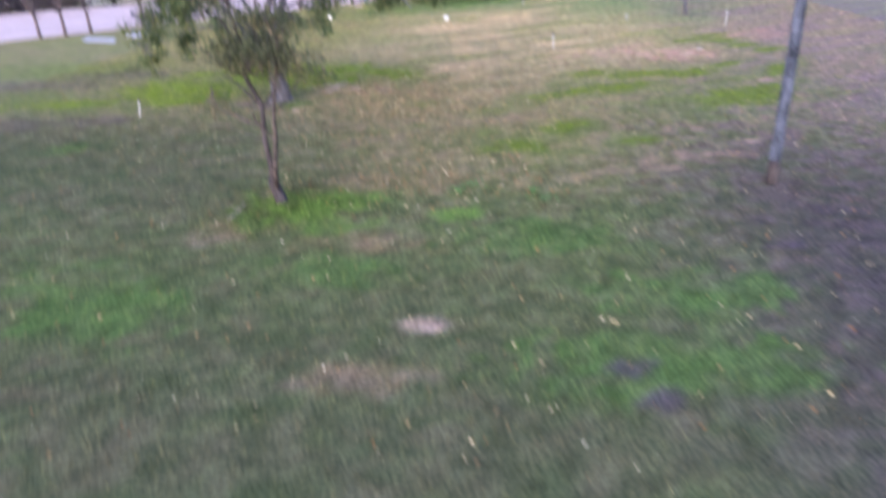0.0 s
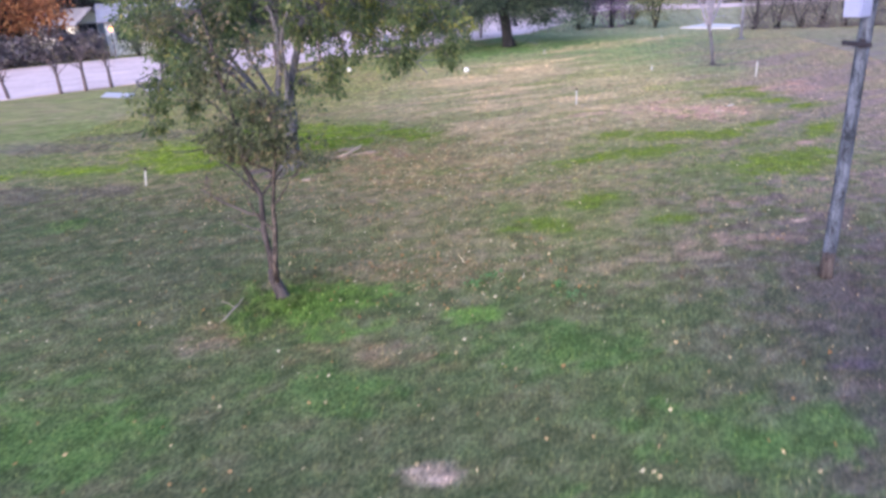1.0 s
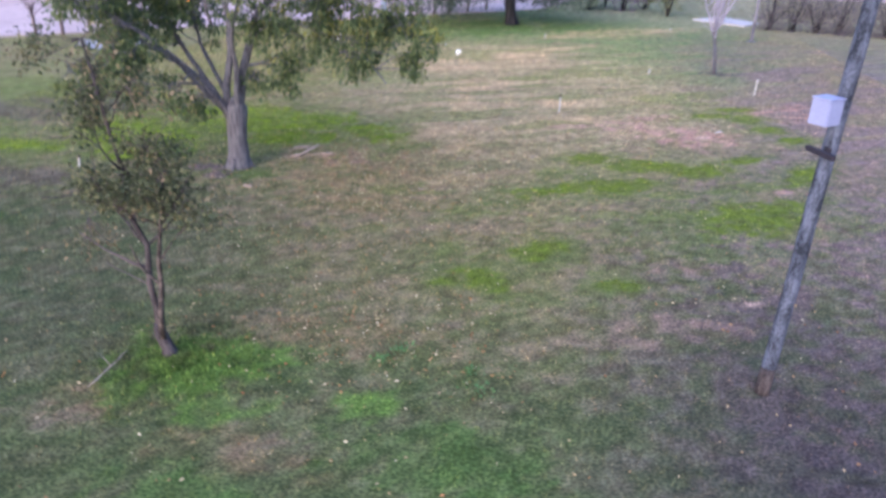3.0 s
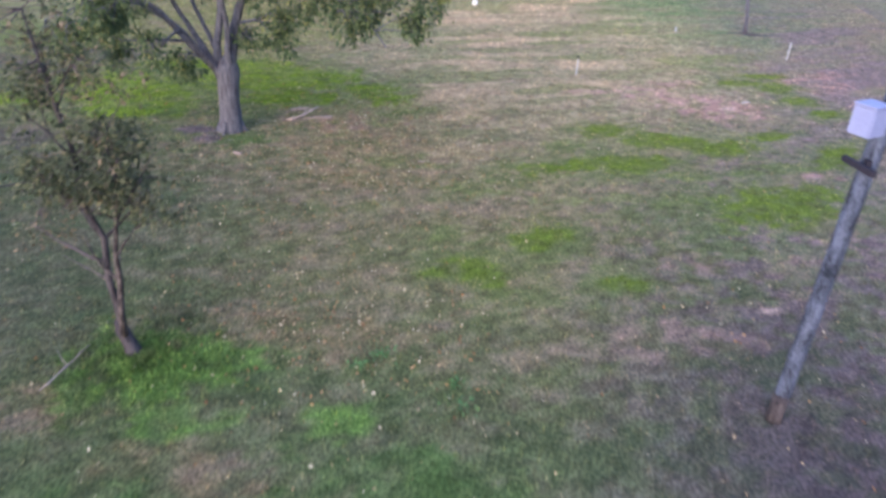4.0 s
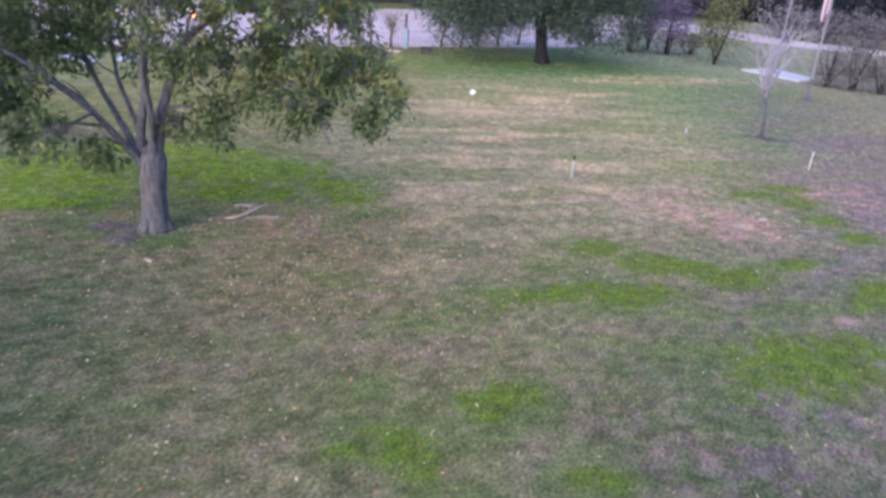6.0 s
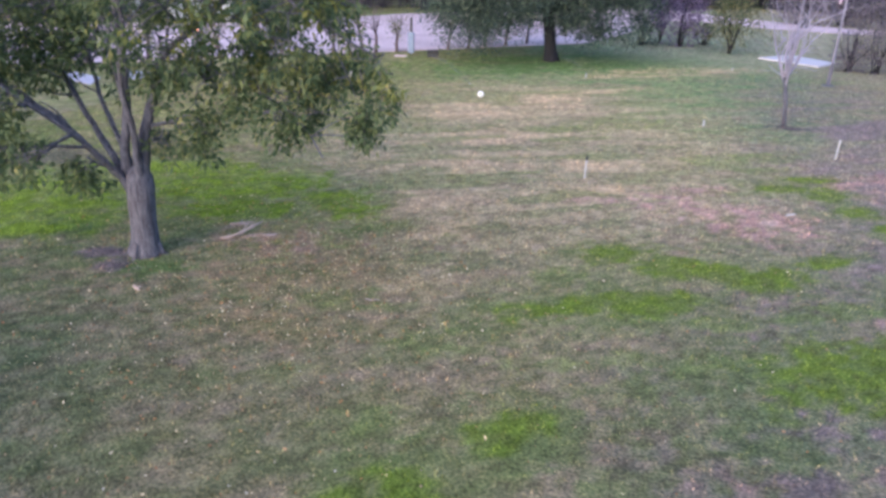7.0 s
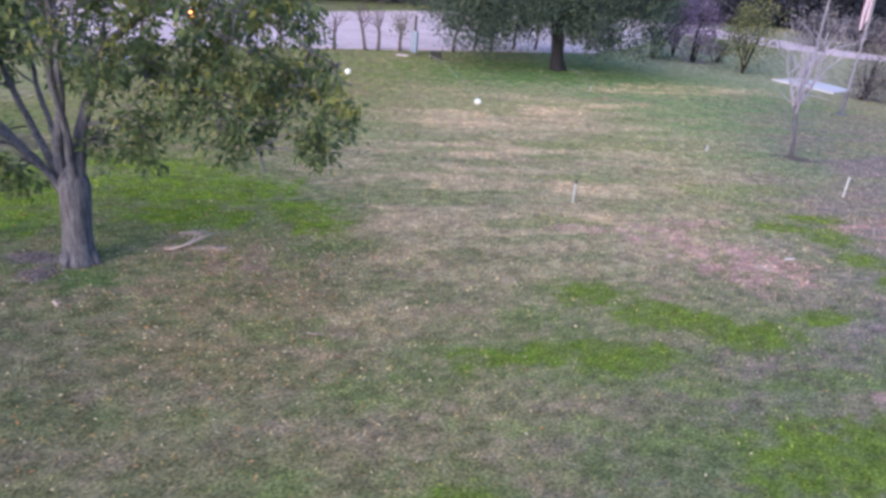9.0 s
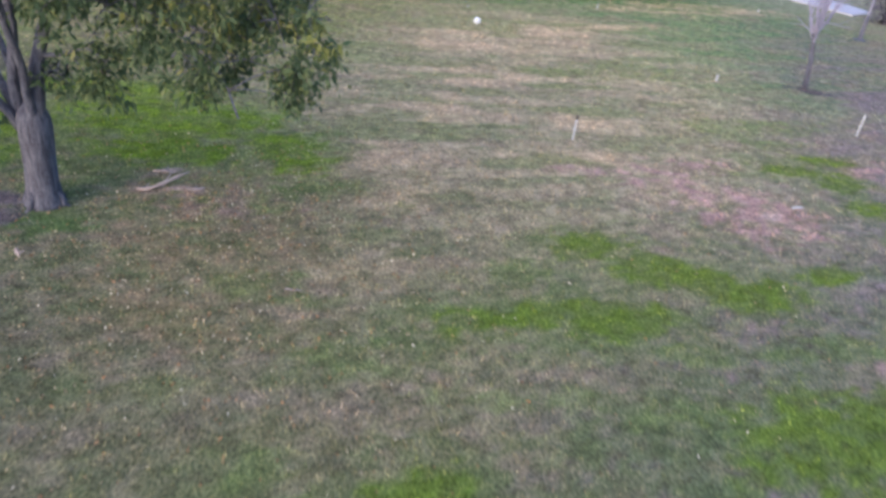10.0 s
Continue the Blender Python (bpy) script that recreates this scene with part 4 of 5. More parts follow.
bare_tree("bare_tree", 6.26, 30.66, 3, 4.5, 1.6, 0.068, 0.72, M_BARK_PALE, "leafless tree with pale grey upright branches on the lawn", 10, lean=-0.2, girth=0.46)
for k, (x, y, h) in enumerate([(-24.7, 30.2, 2.0), (-22.8, 31.3, 2.2), (-21.9, 31.9, 2.6), (-21.2, 32.9, 2.3), (-19.5, 34.7, 2.7), (-28.4, 26.6, 2.4), (-31.6, 23.5, 2.3), (-17.2, 36.9, 2.4), (-15.0, 38.7, 2.6), (-13.0, 40.3, 2.4), (-11.4, 42.0, 2.5), (-26.4, 28.4, 2.1), (-10.6, 42.9, 1.9), (-8.3, 44.6, 2.6), (-7.5, 45.9, 2.4), (-6.8, 46.9, 2.9), (-5.9, 48.3, 2.4), (-4.9, 49.6, 2.3), (-11.9, 41.5, 2.9)]):
    bare_tree("street_tree", x, y, 40 + k, h, h * 0.42, 0.075, 0.6, M_TWIG, "thin young tree at the edge of the street" if k in (4, 7, 8, 12, 13, 15) else "thin leafless young tree at the edge of the street", 6, "tree", M_LEAF_BUSH if k in (4, 7, 8, 12, 13, 15) else None, 420, 0.10, "young trees along the street")


def bush(name, x, y, seed, width, height, base, count, leaf, mat, label, group="", stems=7):
    """A shrub: stems from the ground and a ragged head of leaves."""
    g = np.random.default_rng(seed)
    root = thing(name, x, y, ground_z(x, y) - 0.02, 0, label, "shrub", group)
    for k in range(stems):
        t = Tubes()
        a = g.uniform(0, 6.28)
        d = np.array([math.cos(a) * width * 0.22, math.sin(a) * width * 0.22, height * 0.8])
        line = bough((g.normal(0, 0.08), g.normal(0, 0.08), 0), d, np.linalg.norm(d), 5, 0.12, 0.0, g)
        t.add(line, np.linspace(0.018 * width, 0.008, 6), 5)
        part_mesh("stem", t.mesh("stem", M_BARK_DARK), root)
    cs = []
    for _ in range(count):
        d = unit(g.normal(0, 1, 3)) * g.uniform(0.3, 1.0) ** 0.5
        cs.append(np.array([0, 0, (height + base) / 2]) + d * np.array([width / 2, width / 2, (height - base) / 2]) * (1 + 0.25 * g.normal()))
    at, d, L, W = tufts(cs, 24, leaf * 1.6, leaf, g, 0.3, 0.5)
    at[:, 2] = np.maximum(at[:, 2], 0.1)
    part_mesh("crown", leaf_mesh("crown", at, d, L, W, mat, g), root)
    return root


for k, (x, y, w, h, b, m, count, lab) in enumerate([
        (1.55, 52.6, 2.7, 4.4, 0.4, M_LEAF_OAK, 150, "dark green spreading shrub beyond the lawn"),
        (2.6, 55.0, 2.6, 3.9, 0.4, M_LEAF_PURPLE, 90, "dark shrub with bare stems beyond the lawn"),
        (3.8, 53.0, 2.6, 3.9, 0.2, M_LEAF_PURPLE, 130, "brownish half-bare shrub beyond the lawn"),
        (6.3, 50.4, 2.7, 4.0, 0.5, M_LEAF_BUSH, 130, "round olive shrub turning yellow"),
        (5.2, 54.5, 2.6, 1.5, 0.2, M_LEAF_BUSH, 36, "low olive shrub beyond the lawn"),
        (-30.6, 51.2, 2.7, 2.7, 0.2, M_LEAF_OAK, 120, "round dark evergreen shrub across the street"),
        (-24.2, 53.2, 3.6, 3.6, 0.2, M_LEAF_OAK, 150, "round dark evergreen shrub across the street"),
        (-34.4, 51.2, 2.6, 2.0, 0.1, M_LEAF_HEDGE, 60, "purplish half-bare shrub across the street")]):
    bush("shrub", x, y, 70 + k, w, h, b, count, 0.14, m, lab, "shrubs beyond the lawn")

for k in range(12):
    x, y = 11.4 + 1.08 * k, 45.6 - 0.32 * k
    bush("hedge_shrub", x, y, 90 + k, 1.75, 2.45 + 0.3 * math.sin(k * 2.3), -0.2, 115, 0.095, M_LEAF_HEDGE, "purplish half-bare hedge shrub in a row", "hedge shrubs in a row", 14)
for k in range(7):
    x, y = 14.0 + 3.2 * k, 75.5 - 0.2 * k
    bush("hedge_bush", x, y, 110 + k, 4.2, 2.6, 0.1, 80, 0.24, M_LEAF_HEDGE, "dense purplish brush on the far side of the road", "brush beyond the road")


# ---- far woods and hedges: uncountable masses ----
def foliage_mass(name, rows, leaf, mat, seed, label, category):
    """rows: x, y, half width, half depth, low z, high z, leaves."""
    g = np.random.default_rng(seed)
    A, D = [], []
    for x, y, w, dp, z0, z1, n in rows:
        u = g.normal(0, 1, (n, 3))
        u /= np.linalg.norm(u, axis=1, keepdims=True)
        u *= g.uniform(0.45, 1.0, (n, 1)) ** 0.5
        u *= 1 + 0.25 * np.sin(u[:, :1] * 9 + x) * np.cos(u[:, 2:] * 7 + y)
        p = np.array([x, y, (z0 + z1) / 2]) + u * np.array([w, dp, (z1 - z0) / 2])
        p[:, 2] = np.maximum(p[:, 2], 0.15)
        A.append(p)
        d = g.normal(0, 1, (n, 3))
        d[:, 2] -= 0.4
        D.append(d)
    A, D = np.concatenate(A), np.concatenate(D)
    L = leaf * g.uniform(0.6, 1.4, len(A))
    ob = new(name, leaf_mesh(name, A, D, L, L * 0.6, mat, g))
    return tagged(ob, label, category, kind="stuff")


g0 = np.random.default_rng(3)
rows = []
for k in range(46):
    x = -92 + 3.6 * k + g0.uniform(-1, 1)
    y = 92 + g0.uniform(-3, 9) + 0.10 * abs(x) - (12 if x > 22 else 0)
    if x < -30:
        y = 92 - (abs(x) - 30) * 0.75 + g0.uniform(-3, 5)
    rows.append((x, y, g0.uniform(3, 5.5), 4, 0.0, g0.uniform(9, 15), 3600))
    rows.append((x + 1.5, y - 4, 3.5, 2.0, 0.0, g0.uniform(3, 5.5), 2200))
foliage_mass("far_woods", [r for r in rows if r[0] < 4], 0.45, M_LEAF_WOODS, 4, "brownish dense woods beyond the street", "woods")
foliage_mass("far_pines", [r for r in rows if r[0] >= 4], 0.45, M_LEAF_PINE, 5, "dark bluish pine woods beyond the road", "woods")
stems = Tubes()
for x, y, w, dp, z0, z1, n in rows[::2]:
    for _ in range(2):
        p = np.array([x + g0.uniform(-2, 2), y + g0.uniform(-5, -2), 0])
        stems.add([p, p + [0.1, 0, 3], p + [g0.uniform(-0.5, 0.5), 0, 8]], [0.24, 0.18, 0.09], 6)
tagged(new("far_trunks", stems.mesh("far_trunks", M_BARK_DARK)), "dark trunks in the far woods", "woods", kind="stuff")

rows = []
for k in range(26):
    s = k / 25
    x, y = -72 + 38 * s, 12.5 + 37.5 * s
    rows.append((x, y, 1.6, 1.2, 0.0, 2.2 + 0.4 * math.sin(k * 1.9), 2400))
for k in range(22):
    s = k / 21
    x, y = -27 + 34 * s, 70 + 20 * s + 4 * math.sin(2.2 * s)
    rows.append((x, y, 1.8, 1.4, 0.0, 4.2 + 0.9 * math.sin(k * 2.3), 2600))
foliage_mass("far_hedge", rows, 0.22, M_LEAF_HEDGE, 6, "dark brownish hedge along the far side of the street", "hedge")

ridge_v, ridge_f = [], []
for i in range(61):
    a = radians(-100 + 200 * i / 60)
    h = 13 + 3 * math.sin(i * 1.7) + 2 * math.sin(i * 0.61)
    ridge_v += [(150 * math.sin(a), 150 * math.cos(a), -1), (165 * math.sin(a), 165 * math.cos(a), h), (200 * math.sin(a), 200 * math.cos(a), -1)]
for i in range(60):
    o = 3 * i
    ridge_f += [(o, o + 3, o + 4, o + 1), (o + 1, o + 4, o + 5, o + 2)]
tagged(new("backdrop", mesh_from("backdrop", ridge_v, ridge_f, M_RIDGE, True)), "dark wooded rise in the distance", "woods", kind="structure")

big_tree("autumn_tree", -39.6, 48.6, 2.4, 0.3, (6, 4.5, 3.0), ((0, 0, 5.2), (5.2, 4.5, 3.6), 2.0), 260, 44, 0.34, (M_BARK_DARK, M_LEAF_ORANGE), 14,
         "tree with rusty orange autumn leaves across the street", 0.6, 0.6)
for k, (x, y, s) in enumerate([(-33.5, 61.0, 1.0), (-36.5, 68.0, 1.3), (-27.0, 69.5, 1.3), (-47.0, 66.0, 1.3), (-18.0, 72.5, 1.2), (-53.0, 56.0, 1.2)]):
    big_tree("street_oak", x, y, 3.2 * s, 0.3, (6, 4.6 * s, 3.0), ((0, 0, 6.6 * s), (5.4 * s, 4.5, 3.4 * s), 3.6), 260, 44, 0.36, (M_BARK_DARK, M_LEAF_OAK), 30 + k,
             "dark leafy tree across the street", 0.4, 0.6, group="trees across the street")


# ---- houses across the street ----
def house(x, y, rz, w, d, h, label):
    """A gabled house; its gable ends stand at plus and minus x."""
    root = thing("house", x, y, 0, rz, label, "house", "houses across the street")
    part("wall", box(w, d, h, (0, 0, h / 2)), M_SIDING, root, "white siding")
    rise = 0.34 * d
    for s in (-1, 1):
        bm = bmesh.new()
        xa, xb = s * (w / 2 - 0.12), s * w / 2
        tri = [[bm.verts.new((xx, yy, zz)) for yy, zz in ((-d / 2, h), (d / 2, h), (0, h + rise))] for xx in (xa, xb)]
        bm.faces.new(tri[0])
        bm.faces.new(tri[1][::-1])
        for i in range(3):
            bm.faces.new((tri[0][i], tri[1][i], tri[1][(i + 1) % 3], tri[0][(i + 1) % 3]))
        bmesh.ops.recalc_face_normals(bm, faces=bm.faces)
        part("gable", bm, M_SIDING, root, "white gable end")
    slope, run = math.atan2(rise, d / 2), math.hypot(rise, d / 2) + 0.5
    for s in (-1, 1):
        mid = (0, s * (d / 4 + 0.12), h + rise / 2 + 0.04)
        part("roof", box(w + 0.9, run, 0.14, mid, 0.02, Matrix.Rotation(-s * slope, 4, 'X')), M_ROOF, root, "pale grey shingle roof")
    part("chimney", box(0.6, 0.6, 1.4, (-w * 0.25, 0.4, h + rise * 0.85)), M_ROOF, root)
    part("door", box(0.08, 0.95, 2.05, (w / 2 + 0.03, d * 0.28, 1.03), 0.01), M_POSTBLUE, root, "blue-grey front door")
    for wy in (-d * 0.30, -d * 0.02):
        fr = part("window", box(0.1, 1.15, 1.25, (w / 2 + 0.03, wy, 1.6), 0.01), M_WHITE, root)
        part("pane", box(0.06, 0.95, 1.05, (w / 2 + 0.07, wy, 1.6)), M_GLASS, fr)
    for wx in (-w * 0.33, -w * 0.05, w * 0.25):
        fr = part("window", box(1.15, 0.1, 1.25, (wx, -d / 2 - 0.03, 1.6), 0.01), M_WHITE, root)
        part("pane", box(0.95, 0.06, 1.05, (wx, -d / 2 - 0.07, 1.6)), M_GLASS, fr)
    return root


def porch(home, w, d):
    """White posts and a fascia along the front of a house."""
    part("porch_roof", box(w * 0.7, 1.5, 0.16, (w * 0.12, -d / 2 - 0.75, 2.42), 0.02), M_ROOF, home, "pale grey porch roof")
    part("fascia", box(w * 0.7 + 0.1, 0.08, 0.3, (w * 0.12, -d / 2 - 1.5, 2.38), 0.01), M_SIDING, home, "white board")
    for k in range(4):
        part("post", box(0.18, 0.18, 2.25, (w * (-0.21 + 0.22 * k), -d / 2 - 1.4, 1.12), 0.01), M_SIDING, home, "white post")


house_front = house(-31.4, 55.4, 29.5, 6.8, 3.0, 2.55, "low white house with pale grey roof across the street")
porch(house_front, 6.8, 3.0)
house(-46.2, 66.0, -20, 7, 3.6, 2.1, "small white gabled house behind trees")


def garden_lamp(x, y, z, label):
    root = thing("lamp_post", x, y, 0, 0, label, "lamp", "lamps by the street")
    part("post", lathe([(0.08, 0), (0.06, 0.1), (0.05, 0.2), (0.045, z - 0.15)], 10), M_STEEL, root)
    part("lantern", lathe([(0.04, z - 0.12), (0.08, z - 0.08), (0.10, z + 0.08), (0.06, z + 0.14)], 10), M_LAMP, root, "lit amber lantern")
    part("cap", lathe([(0.12, z + 0.14), (0.10, z + 0.19), (0.02, z + 0.26)], 10), M_BLACK, root)


garden_lamp(-32.0, 50.6, 2.0, "lit amber lamp on a grey post")
garden_lamp(-18.0, 36.3, 1.35, "short lit amber lamp at the street's edge")


# ---- the pole with its box ----
def utility_pole(x, y):
    root = thing("utility_pole", x, y, ground_z(x, y) - 0.02, 0, "weathered grey wooden pole with a white box and iron arm", "pole")
    t = Tubes()
    zs = [0, 0.25, 0.6, 1.1, 1.7, 2.3, 2.9, 3.5, 4.2, 5.0]
    t.add([(0.040 * z + 0.003 * math.sin(z * 2), 0.031 * z + 0.004 * math.sin(z * 3), z) for z in zs], [0.083, 0.080, 0.079, 0.078, 0.077, 0.076, 0.075, 0.074, 0.072, 0.070], 18, 0.03)
    part_mesh("shaft", t.mesh("shaft", M_POLE), root)
    foot = Tubes()
    foot.add([(0.040 * z + 0.003 * math.sin(z * 2), 0.031 * z + 0.004 * math.sin(z * 3), z) for z in (0.0, 0.12, 0.25, 0.36)], [0.088, 0.084, 0.0825, 0.081], 18, 0.02)
    part_mesh("foot", foot.mesh("foot", M_BARK_YOUNG), root, "dark foot of the shaft")
    turn = Matrix.Rotation(radians(38), 4, 'Z')
    b = part("meter_box", box(0.205, 0.205, 0.245, (-0.065, -0.10, 3.325), 0.01, turn), M_BOX, root, "pale grey metal box")
    part("lid", box(0.218, 0.218, 0.018, (-0.065, -0.10, 3.458), 0.004, turn), M_BOX, b)
    part("arm", box(0.42, 0.055, 0.055, (-0.005, -0.03, 2.90), 0.008, Matrix.Rotation(radians(-69), 4, 'Z')), M_RUST, root, "dark rusty iron cross arm")
    part("bracket", box(0.05, 0.10, 0.10, (0.07, 0.01, 2.90), 0.006), M_RUST, root)


utility_pole(3.68, 9.40)


# ---- sprinkler risers, ball, flagpole and small things ----
def riser(x, y, h, lean, label, group="sprinkler risers in the lawn", jet=None, r=0.022, cap=None):
    root = thing("sprinkler_riser", x, y, ground_z(x, y) - 0.03, 0, label, "sprinkler", group)
    root.matrix_world = root.matrix_world @ pose(0, 0, 0, lean[0], lean[1], 0)
    part("pipe", lathe([(r * 1.06, 0), (r, 0.02), (r, h * 0.86)], 12), M_PVC, root)
    part("coupling", lathe([(r * 1.25, h * 0.42), (r * 1.25, h * 0.52)], 12), M_PVC, root)
    part("head", lathe([(r * 1.1, h * 0.86), (r * 1.3, h * 0.9), (r, h), (r * 0.35, h * 1.03)], 12), cap or M_BLACK, root, "white sprinkler head" if cap else "black sprinkler head")
    if jet:
        t = Tubes()
        dx, dy, top = jet
        t.add([(dx * s, dy * s, h + top * math.sin(s * math.pi * 0.62)) for s in np.linspace(0, 1, 12)], list(np.linspace(0.006, 0.013, 12)), 6)
        part_mesh("water_jet", t.mesh("water_jet", M_WATER), root, "thin arc of spraying water")


riser(0.81, 22.8, 0.55, (2, 1), "white plastic sprinkler riser standing in dry grass")
riser(6.97, 26.9, 0.54, (0, 2), "white plastic sprinkler riser without a dark head", cap=M_PVC)
riser(-8.8, 14.6, 0.45, (4, 12), "leaning weathered sprinkler riser in green grass")
riser(-4.69, 34.4, 0.12, (0, 0), "low sprinkler riser spraying water", jet=(-3.0, 4.4, 0.45), r=0.018)
riser(-0.47, 38.0, 0.28, (0, 0), "low sprinkler riser spraying water", jet=(-1.2, 1.8, 0.3), r=0.02)
riser(3.83, 29.8, 0.22, (0, 0), "short white sprinkler riser in the lawn", r=0.028, cap=M_PVC)
riser(5.9, 43.4, 0.2, (0, 0), "short white sprinkler riser in the lawn", r=0.02)
riser(-0.46, 53.0, 0.3, (0, 0), "short white sprinkler riser in the lawn", r=0.025)

bm = bmesh.new()
bmesh.ops.create_icosphere(bm, subdivisions=3, radius=0.115)
me = bpy.data.meshes.new("ball")
bm.to_mesh(me)
bm.free()
me.materials.append(M_BALL)
me.polygons.foreach_set("use_smooth", [True] * len(me.polygons))
ball = new("ball", me)
ball.location = (-3.69, 31.9, ground_z(-3.69, 31.9) + 0.11)
tagged(ball, "white play ball lying on the lawn", "ball", "balls on the lawn")
copy_thing(ball, pose(-9.65, 34.4, ground_z(-9.65, 34.4) + 0.11, 20, 40, 0))


def flagpole(x, y):
    root = thing("flagpole", x, y, -0.02, 0, "grey flagpole with a limp striped flag on the lawn", "flagpole")
    part("base", lathe([(0.26, 0), (0.25, 0.05), (0.085, 0.10), (0.08, 0.9), (0.06, 0.95)], 16), M_BARK, root, "dark low footing")
    part("pole", lathe([(0.058, 0.1), (0.048, 3.0), (0.036, 6.4)], 14), M_STEEL, root)
    part("finial", lathe([(0.02, 6.4), (0.07, 6.45), (0.085, 6.52), (0.05, 6.6), (0.01, 6.63)], 12), M_BOX, root)
    # limp cloth: seven stripes falling in folds beside the pole
    def cloth(u, v):
        z = 5.75 - 2.0 * v - 0.42 * u * (0.4 + v)
        reach = 0.05 + u * (0.10 + 0.17 * math.sin(v * 2.5))
        return (-reach, -0.05 + 0.10 * math.sin(u * 13 + 3.0 * v) * (0.4 + 0.6 * u), z)
    for i in range(7):
        bm = bmesh.new()
        rings = []
        for j in range(13):
            rings.append([bm.verts.new(cloth((i + q / 3) / 7, j / 12)) for q in range(4)])
        for p, q in zip(rings, rings[1:]):
            for e in range(3):
                bm.faces.new((p[e], q[e], q[e + 1], p[e + 1]))
        bmesh.ops.recalc_face_normals(bm, faces=bm.faces)
        part("stripe", bm, (M_RED, M_WHITE)[i % 2], root, ("red flag cloth", "white flag cloth")[i % 2], True)
    bm = bmesh.new()
    vs = [bm.verts.new(p) for p in ((-0.06, -0.16, 5.70), (-0.18, -0.19, 5.45), (-0.22, -0.20, 4.9), (-0.06, -0.17, 5.1))]
    bm.faces.new(vs)
    bmesh.ops.solidify(bm, geom=bm.faces[:], thickness=0.006)
    part("canton", bm, M_BLUE, root, "dark blue flag cloth")


flagpole(9.42, 40.3)

slab_pole = thing("metal_pole", 9.33, 48.6, 0.04, 0, "pale metal pole standing on the concrete slab", "pole")
part("base_plate", box(0.34, 0.34, 0.03, (0, 0, 0.03), 0.005), M_STEEL, slab_pole)
part("shaft", lathe([(0.06, 0.04), (0.055, 2.5), (0.05, 5.2)], 14), M_STEEL, slab_pole)
part("switch_box", box(0.34, 0.22, 0.85, (0.24, 0.0, 2.05), 0.02), M_BLACK, slab_pole, "dark box on the pole")
for bz in (1.75, 2.35):
    part("clamp", box(0.30, 0.06, 0.05, (0.10, 0.0, bz), 0.006), M_STEEL, slab_pole)

post = thing("sign_post", -9.56, 42.1, 0, 0, "faded blue post with a dark top near the street", "post")
part("post", box(0.10, 0.10, 1.8, (0, 0, 0.9), 0.01), M_BLACK, post)
part("sleeve", box(0.30, 0.16, 1.0, (0, -0.02, 0.6), 0.02), M_POSTBLUE, post, "faded blue box on the post")
part("footing", box(0.6, 0.4, 0.06, (-0.3, -0.8, 0.01), 0.02), M_CONCRETE, post, "pale concrete pad")

cover = thing("valve_box", -8.3, 41.7, 0, 20, "low dark valve box in the grass", "box")
part("case", box(0.55, 0.4, 0.3, (0, 0, 0.14), 0.03), M_BLACK, cover)
part("lid", box(0.58, 0.43, 0.04, (0, 0, 0.30), 0.01), M_BLACK, cover)


def fallen_stick(x, y, rz, length, r, mat, label, seed, category="stick", z=0.04):
    g = np.random.default_rng(seed)
    t = Tubes()
    line = bough((-length / 2, 0, z), (1, 0, 0.02), length, 7, 0.14, -0.01, g)
    line = [np.array([p[0], p[1], max(0.015, p[2])]) for p in line]
    t.add(line, r * np.array([0.4, 1.0, 0.75, 1.15, 0.7, 0.95, 0.6, 0.25]), 7, 0.45)
    s = bough(line[3], (0.6, 0.7, 0.15), length * 0.35, 3, 0.1, 0, g)
    t.add(s, r * np.array([0.6, 0.5, 0.4, 0.2]), 5)
    ob = new("fallen_stick", t.mesh("fallen_stick", mat))
    ob.matrix_world = pose(x, y, ground_z(x, y), 0, 0, rz)
    tagged(ob, label, category, "fallen wood on the lawn")


fallen_stick(-5.05, 14.48, -58, 0.34, 0.024, M_STICK, "short bleached stick lying in the grass", 1)
fallen_stick(-4.62, 17.0, 38, 0.85, 0.034, M_STICK, "bleached surface root or log in leaf litter", 2)
fallen_stick(-5.05, 17.55, 50, 0.42, 0.024, M_STICK, "bleached surface root or log in leaf litter", 3)
fallen_stick(-4.30, 17.22, 62, 0.30, 0.026, M_STICK, "broken piece of bleached root in leaf litter", 8)
fallen_stick(-4.88, 16.86, 50, 0.34, 0.022, M_STICK, "broken piece of bleached root in leaf litter", 9)
fallen_stick(5.02, 21.47, 35, 0.22, 0.022, M_PVC, "white scrap lying on dry pinkish grass", 4, "scrap")
fallen_stick(-3.85, 8.2, 97, 1.0, 0.009, M_STICK, "thin pale dry branch fallen beside the young tree", 5, z=0.12)
# the dark one is added to draw a thin line of shadow
fallen_stick(-12.4, 20.9, 40, 1.4, 0.022, M_BARK_DARK, "thin dark rod standing in for a shadow line in the grass", 6)
fallen_stick(-1.6, 15.3, 20, 0.25, 0.012, M_STICK, "small pale twig in the grass", 7)


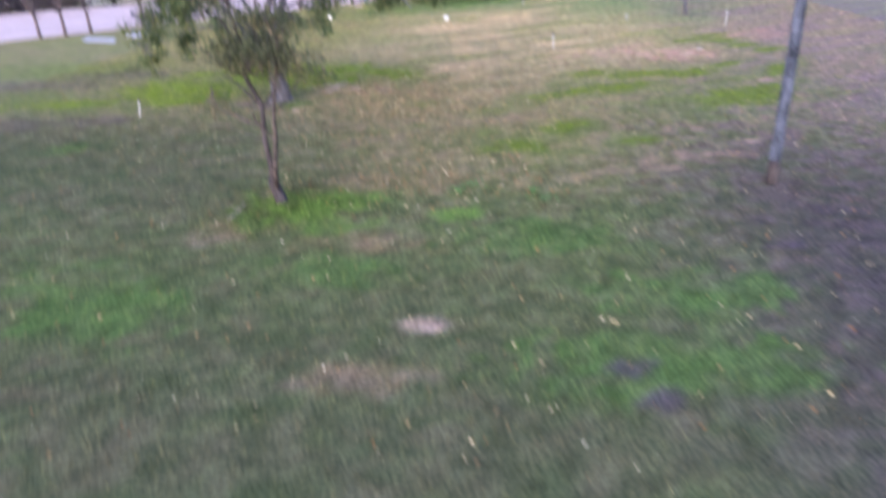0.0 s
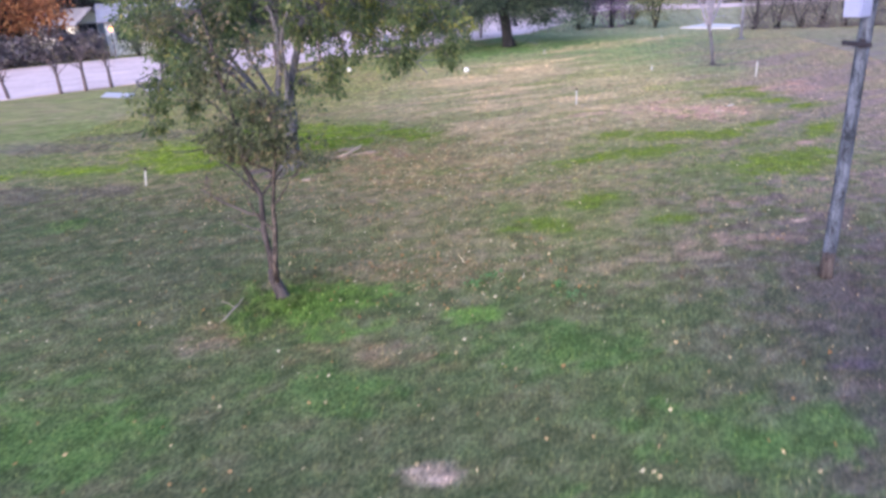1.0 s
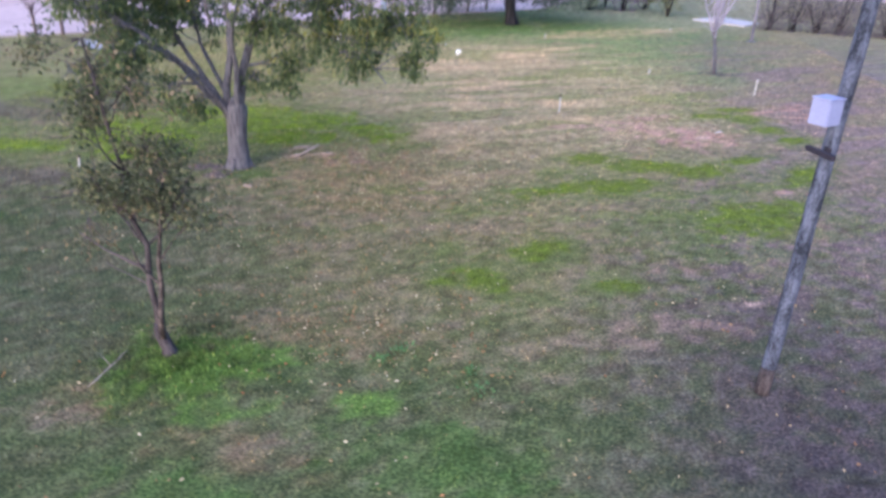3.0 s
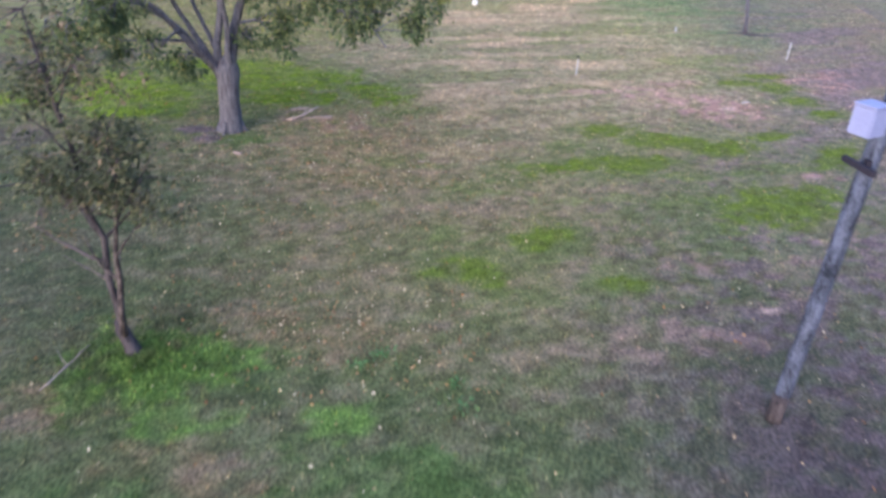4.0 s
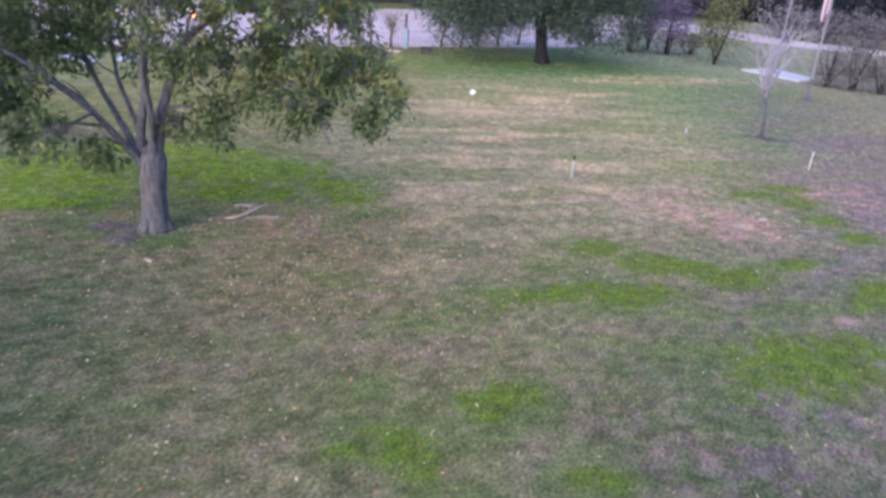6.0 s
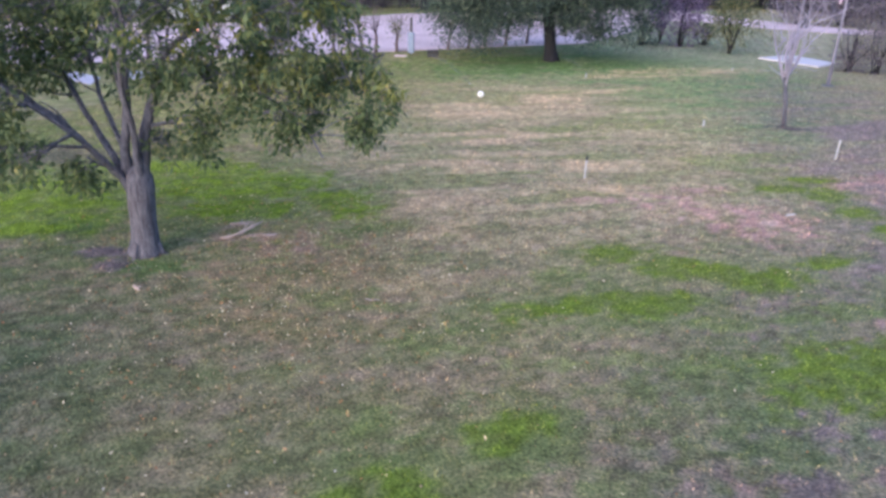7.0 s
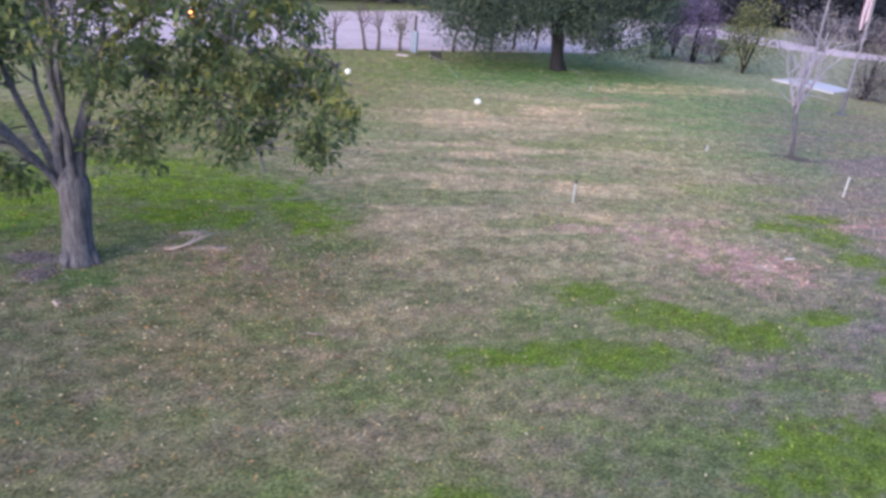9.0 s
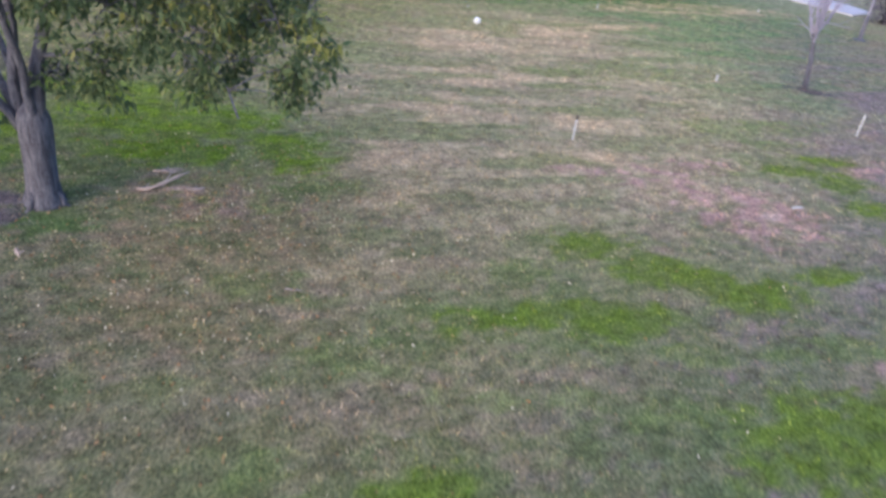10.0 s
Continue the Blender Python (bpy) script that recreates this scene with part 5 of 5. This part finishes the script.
# ---- grass blades and fallen leaves ----
def blades(name, x, y, height, width, g):
    n = len(x)
    z = heave(x, y)
    a = g.uniform(0, 2 * math.pi, n)
    lx, ly = g.normal(0, 0.55, n) * height, g.normal(0, 0.55, n) * height
    base = np.stack([x, y, z - 0.004], -1)
    side = np.stack([np.cos(a) * width / 2, np.sin(a) * width / 2, 0 * a], -1)
    v = np.empty((n, 3, 3))
    v[:, 0], v[:, 1] = base - side, base + side
    v[:, 2] = base + np.stack([lx, ly, height], -1)
    me = bpy.data.meshes.new(name)
    me.vertices.add(n * 3)
    me.vertices.foreach_set("co", v.astype(np.float32).ravel())
    me.loops.add(n * 3)
    me.loops.foreach_set("vertex_index", np.arange(n * 3, dtype=np.int32))
    me.polygons.add(n)
    me.polygons.foreach_set("loop_start", np.arange(0, n * 3, 3, dtype=np.int32))
    me.update(calc_edges=True)
    c = np.ones((n, 3, 4), np.float32)
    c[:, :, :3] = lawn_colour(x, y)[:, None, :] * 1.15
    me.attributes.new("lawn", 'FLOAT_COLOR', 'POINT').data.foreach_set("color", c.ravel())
    me.materials.append(M_BLADE)
    return me


g1 = np.random.default_rng(12)
n = 660000
bx = g1.uniform(-15, 12, n)
by = -1.0 + 46.5 * g1.random(n) ** 1.5
keep = (np.abs(bx + 1) < (4.0 + 0.62 * by) * g1.uniform(0.75, 1.1, n)) & (g1.random(n) < np.clip((by + 1) / 3, 0, 1)) & (g1.random(n) < np.clip((46 - by) / 16, 0, 1))
bx, by = bx[keep], by[keep]
clump = fbm(bx * 3.0, by * 3.0, 301, 3)
tagged(new("lawn_grass", blades("lawn_grass", bx, by, g1.uniform(0.02, 0.055, len(bx)) * (0.5 + clump), 0.007 + 0.0006 * by, g1)), "short mixed green and dry grass blades", "grass", kind="stuff")
# longer weeds round the young tree
n = 6500
a, r = g1.uniform(0, 6.283, n), np.abs(g1.normal(0, 0.7, n))
wx, wy = -3.2 + r * np.cos(a) * 1.2, 8.6 + r * np.sin(a)
tagged(new("tree_foot_weeds", blades("tree_foot_weeds", wx, wy, g1.uniform(0.035, 0.085, n), 0.014 + 0 * wx, g1)), "taller fresh green weeds round the young tree", "grass", kind="stuff")

n = 4200
kind = g1.random(n)
lx = np.where(kind < 0.6, g1.normal(-3.0, 1.9, n), np.where(kind < 0.7, g1.normal(-1.3, 1.2, n), g1.uniform(-8, 5, n)))
ly = np.where(kind < 0.6, g1.normal(16.0, 2.2, n), np.where(kind < 0.7, g1.normal(9.6, 0.8, n), g1.uniform(3, 22, n)))
lz = heave(lx, ly) + g1.uniform(0.02, 0.045, n)
d = g1.normal(0, 1, (n, 3))
d[:, 2] *= 0.35
L = g1.uniform(0.024, 0.055, n) * np.where(ly < 12, 1.1, 1.0)
tagged(new("fallen_leaves", leaf_mesh("fallen_leaves", np.stack([lx, ly, lz], -1), d, L, L * 0.55, M_LITTER, g1)), "pale yellow and tan leaves strewn on the lawn", "leaves", kind="stuff")


# low rosettes of broad-leaved weeds
wat, wd = [], []
for x, y, size in [(-0.59, 9.29, 0.24), (0.47, 8.68, 0.17), (0.35, 9.02, 0.12), (-0.80, 9.05, 0.16)]:
    n = int(260 * size)
    a, r = g1.uniform(0, 6.283, n), np.abs(g1.normal(0, 0.5, n)) * size
    wat.append(np.stack([x + r * np.cos(a), y + r * np.sin(a), 0.03 + 0.05 * g1.random(n) + ground_z(x, y)], -1))
    wd.append(np.stack([np.cos(a), np.sin(a), g1.uniform(0.1, 0.9, n)], -1) + g1.normal(0, 0.3, (n, 3)))
wat, wd = np.concatenate(wat), np.concatenate(wd)
L = g1.uniform(0.04, 0.07, len(wat))
tagged(new("broadleaf_weeds", leaf_mesh("broadleaf_weeds", wat, wd, L, L * 0.42, M_WEED, g1)), "small clumps of broad-leaved green weeds in thin turf", "weeds", kind="stuff")
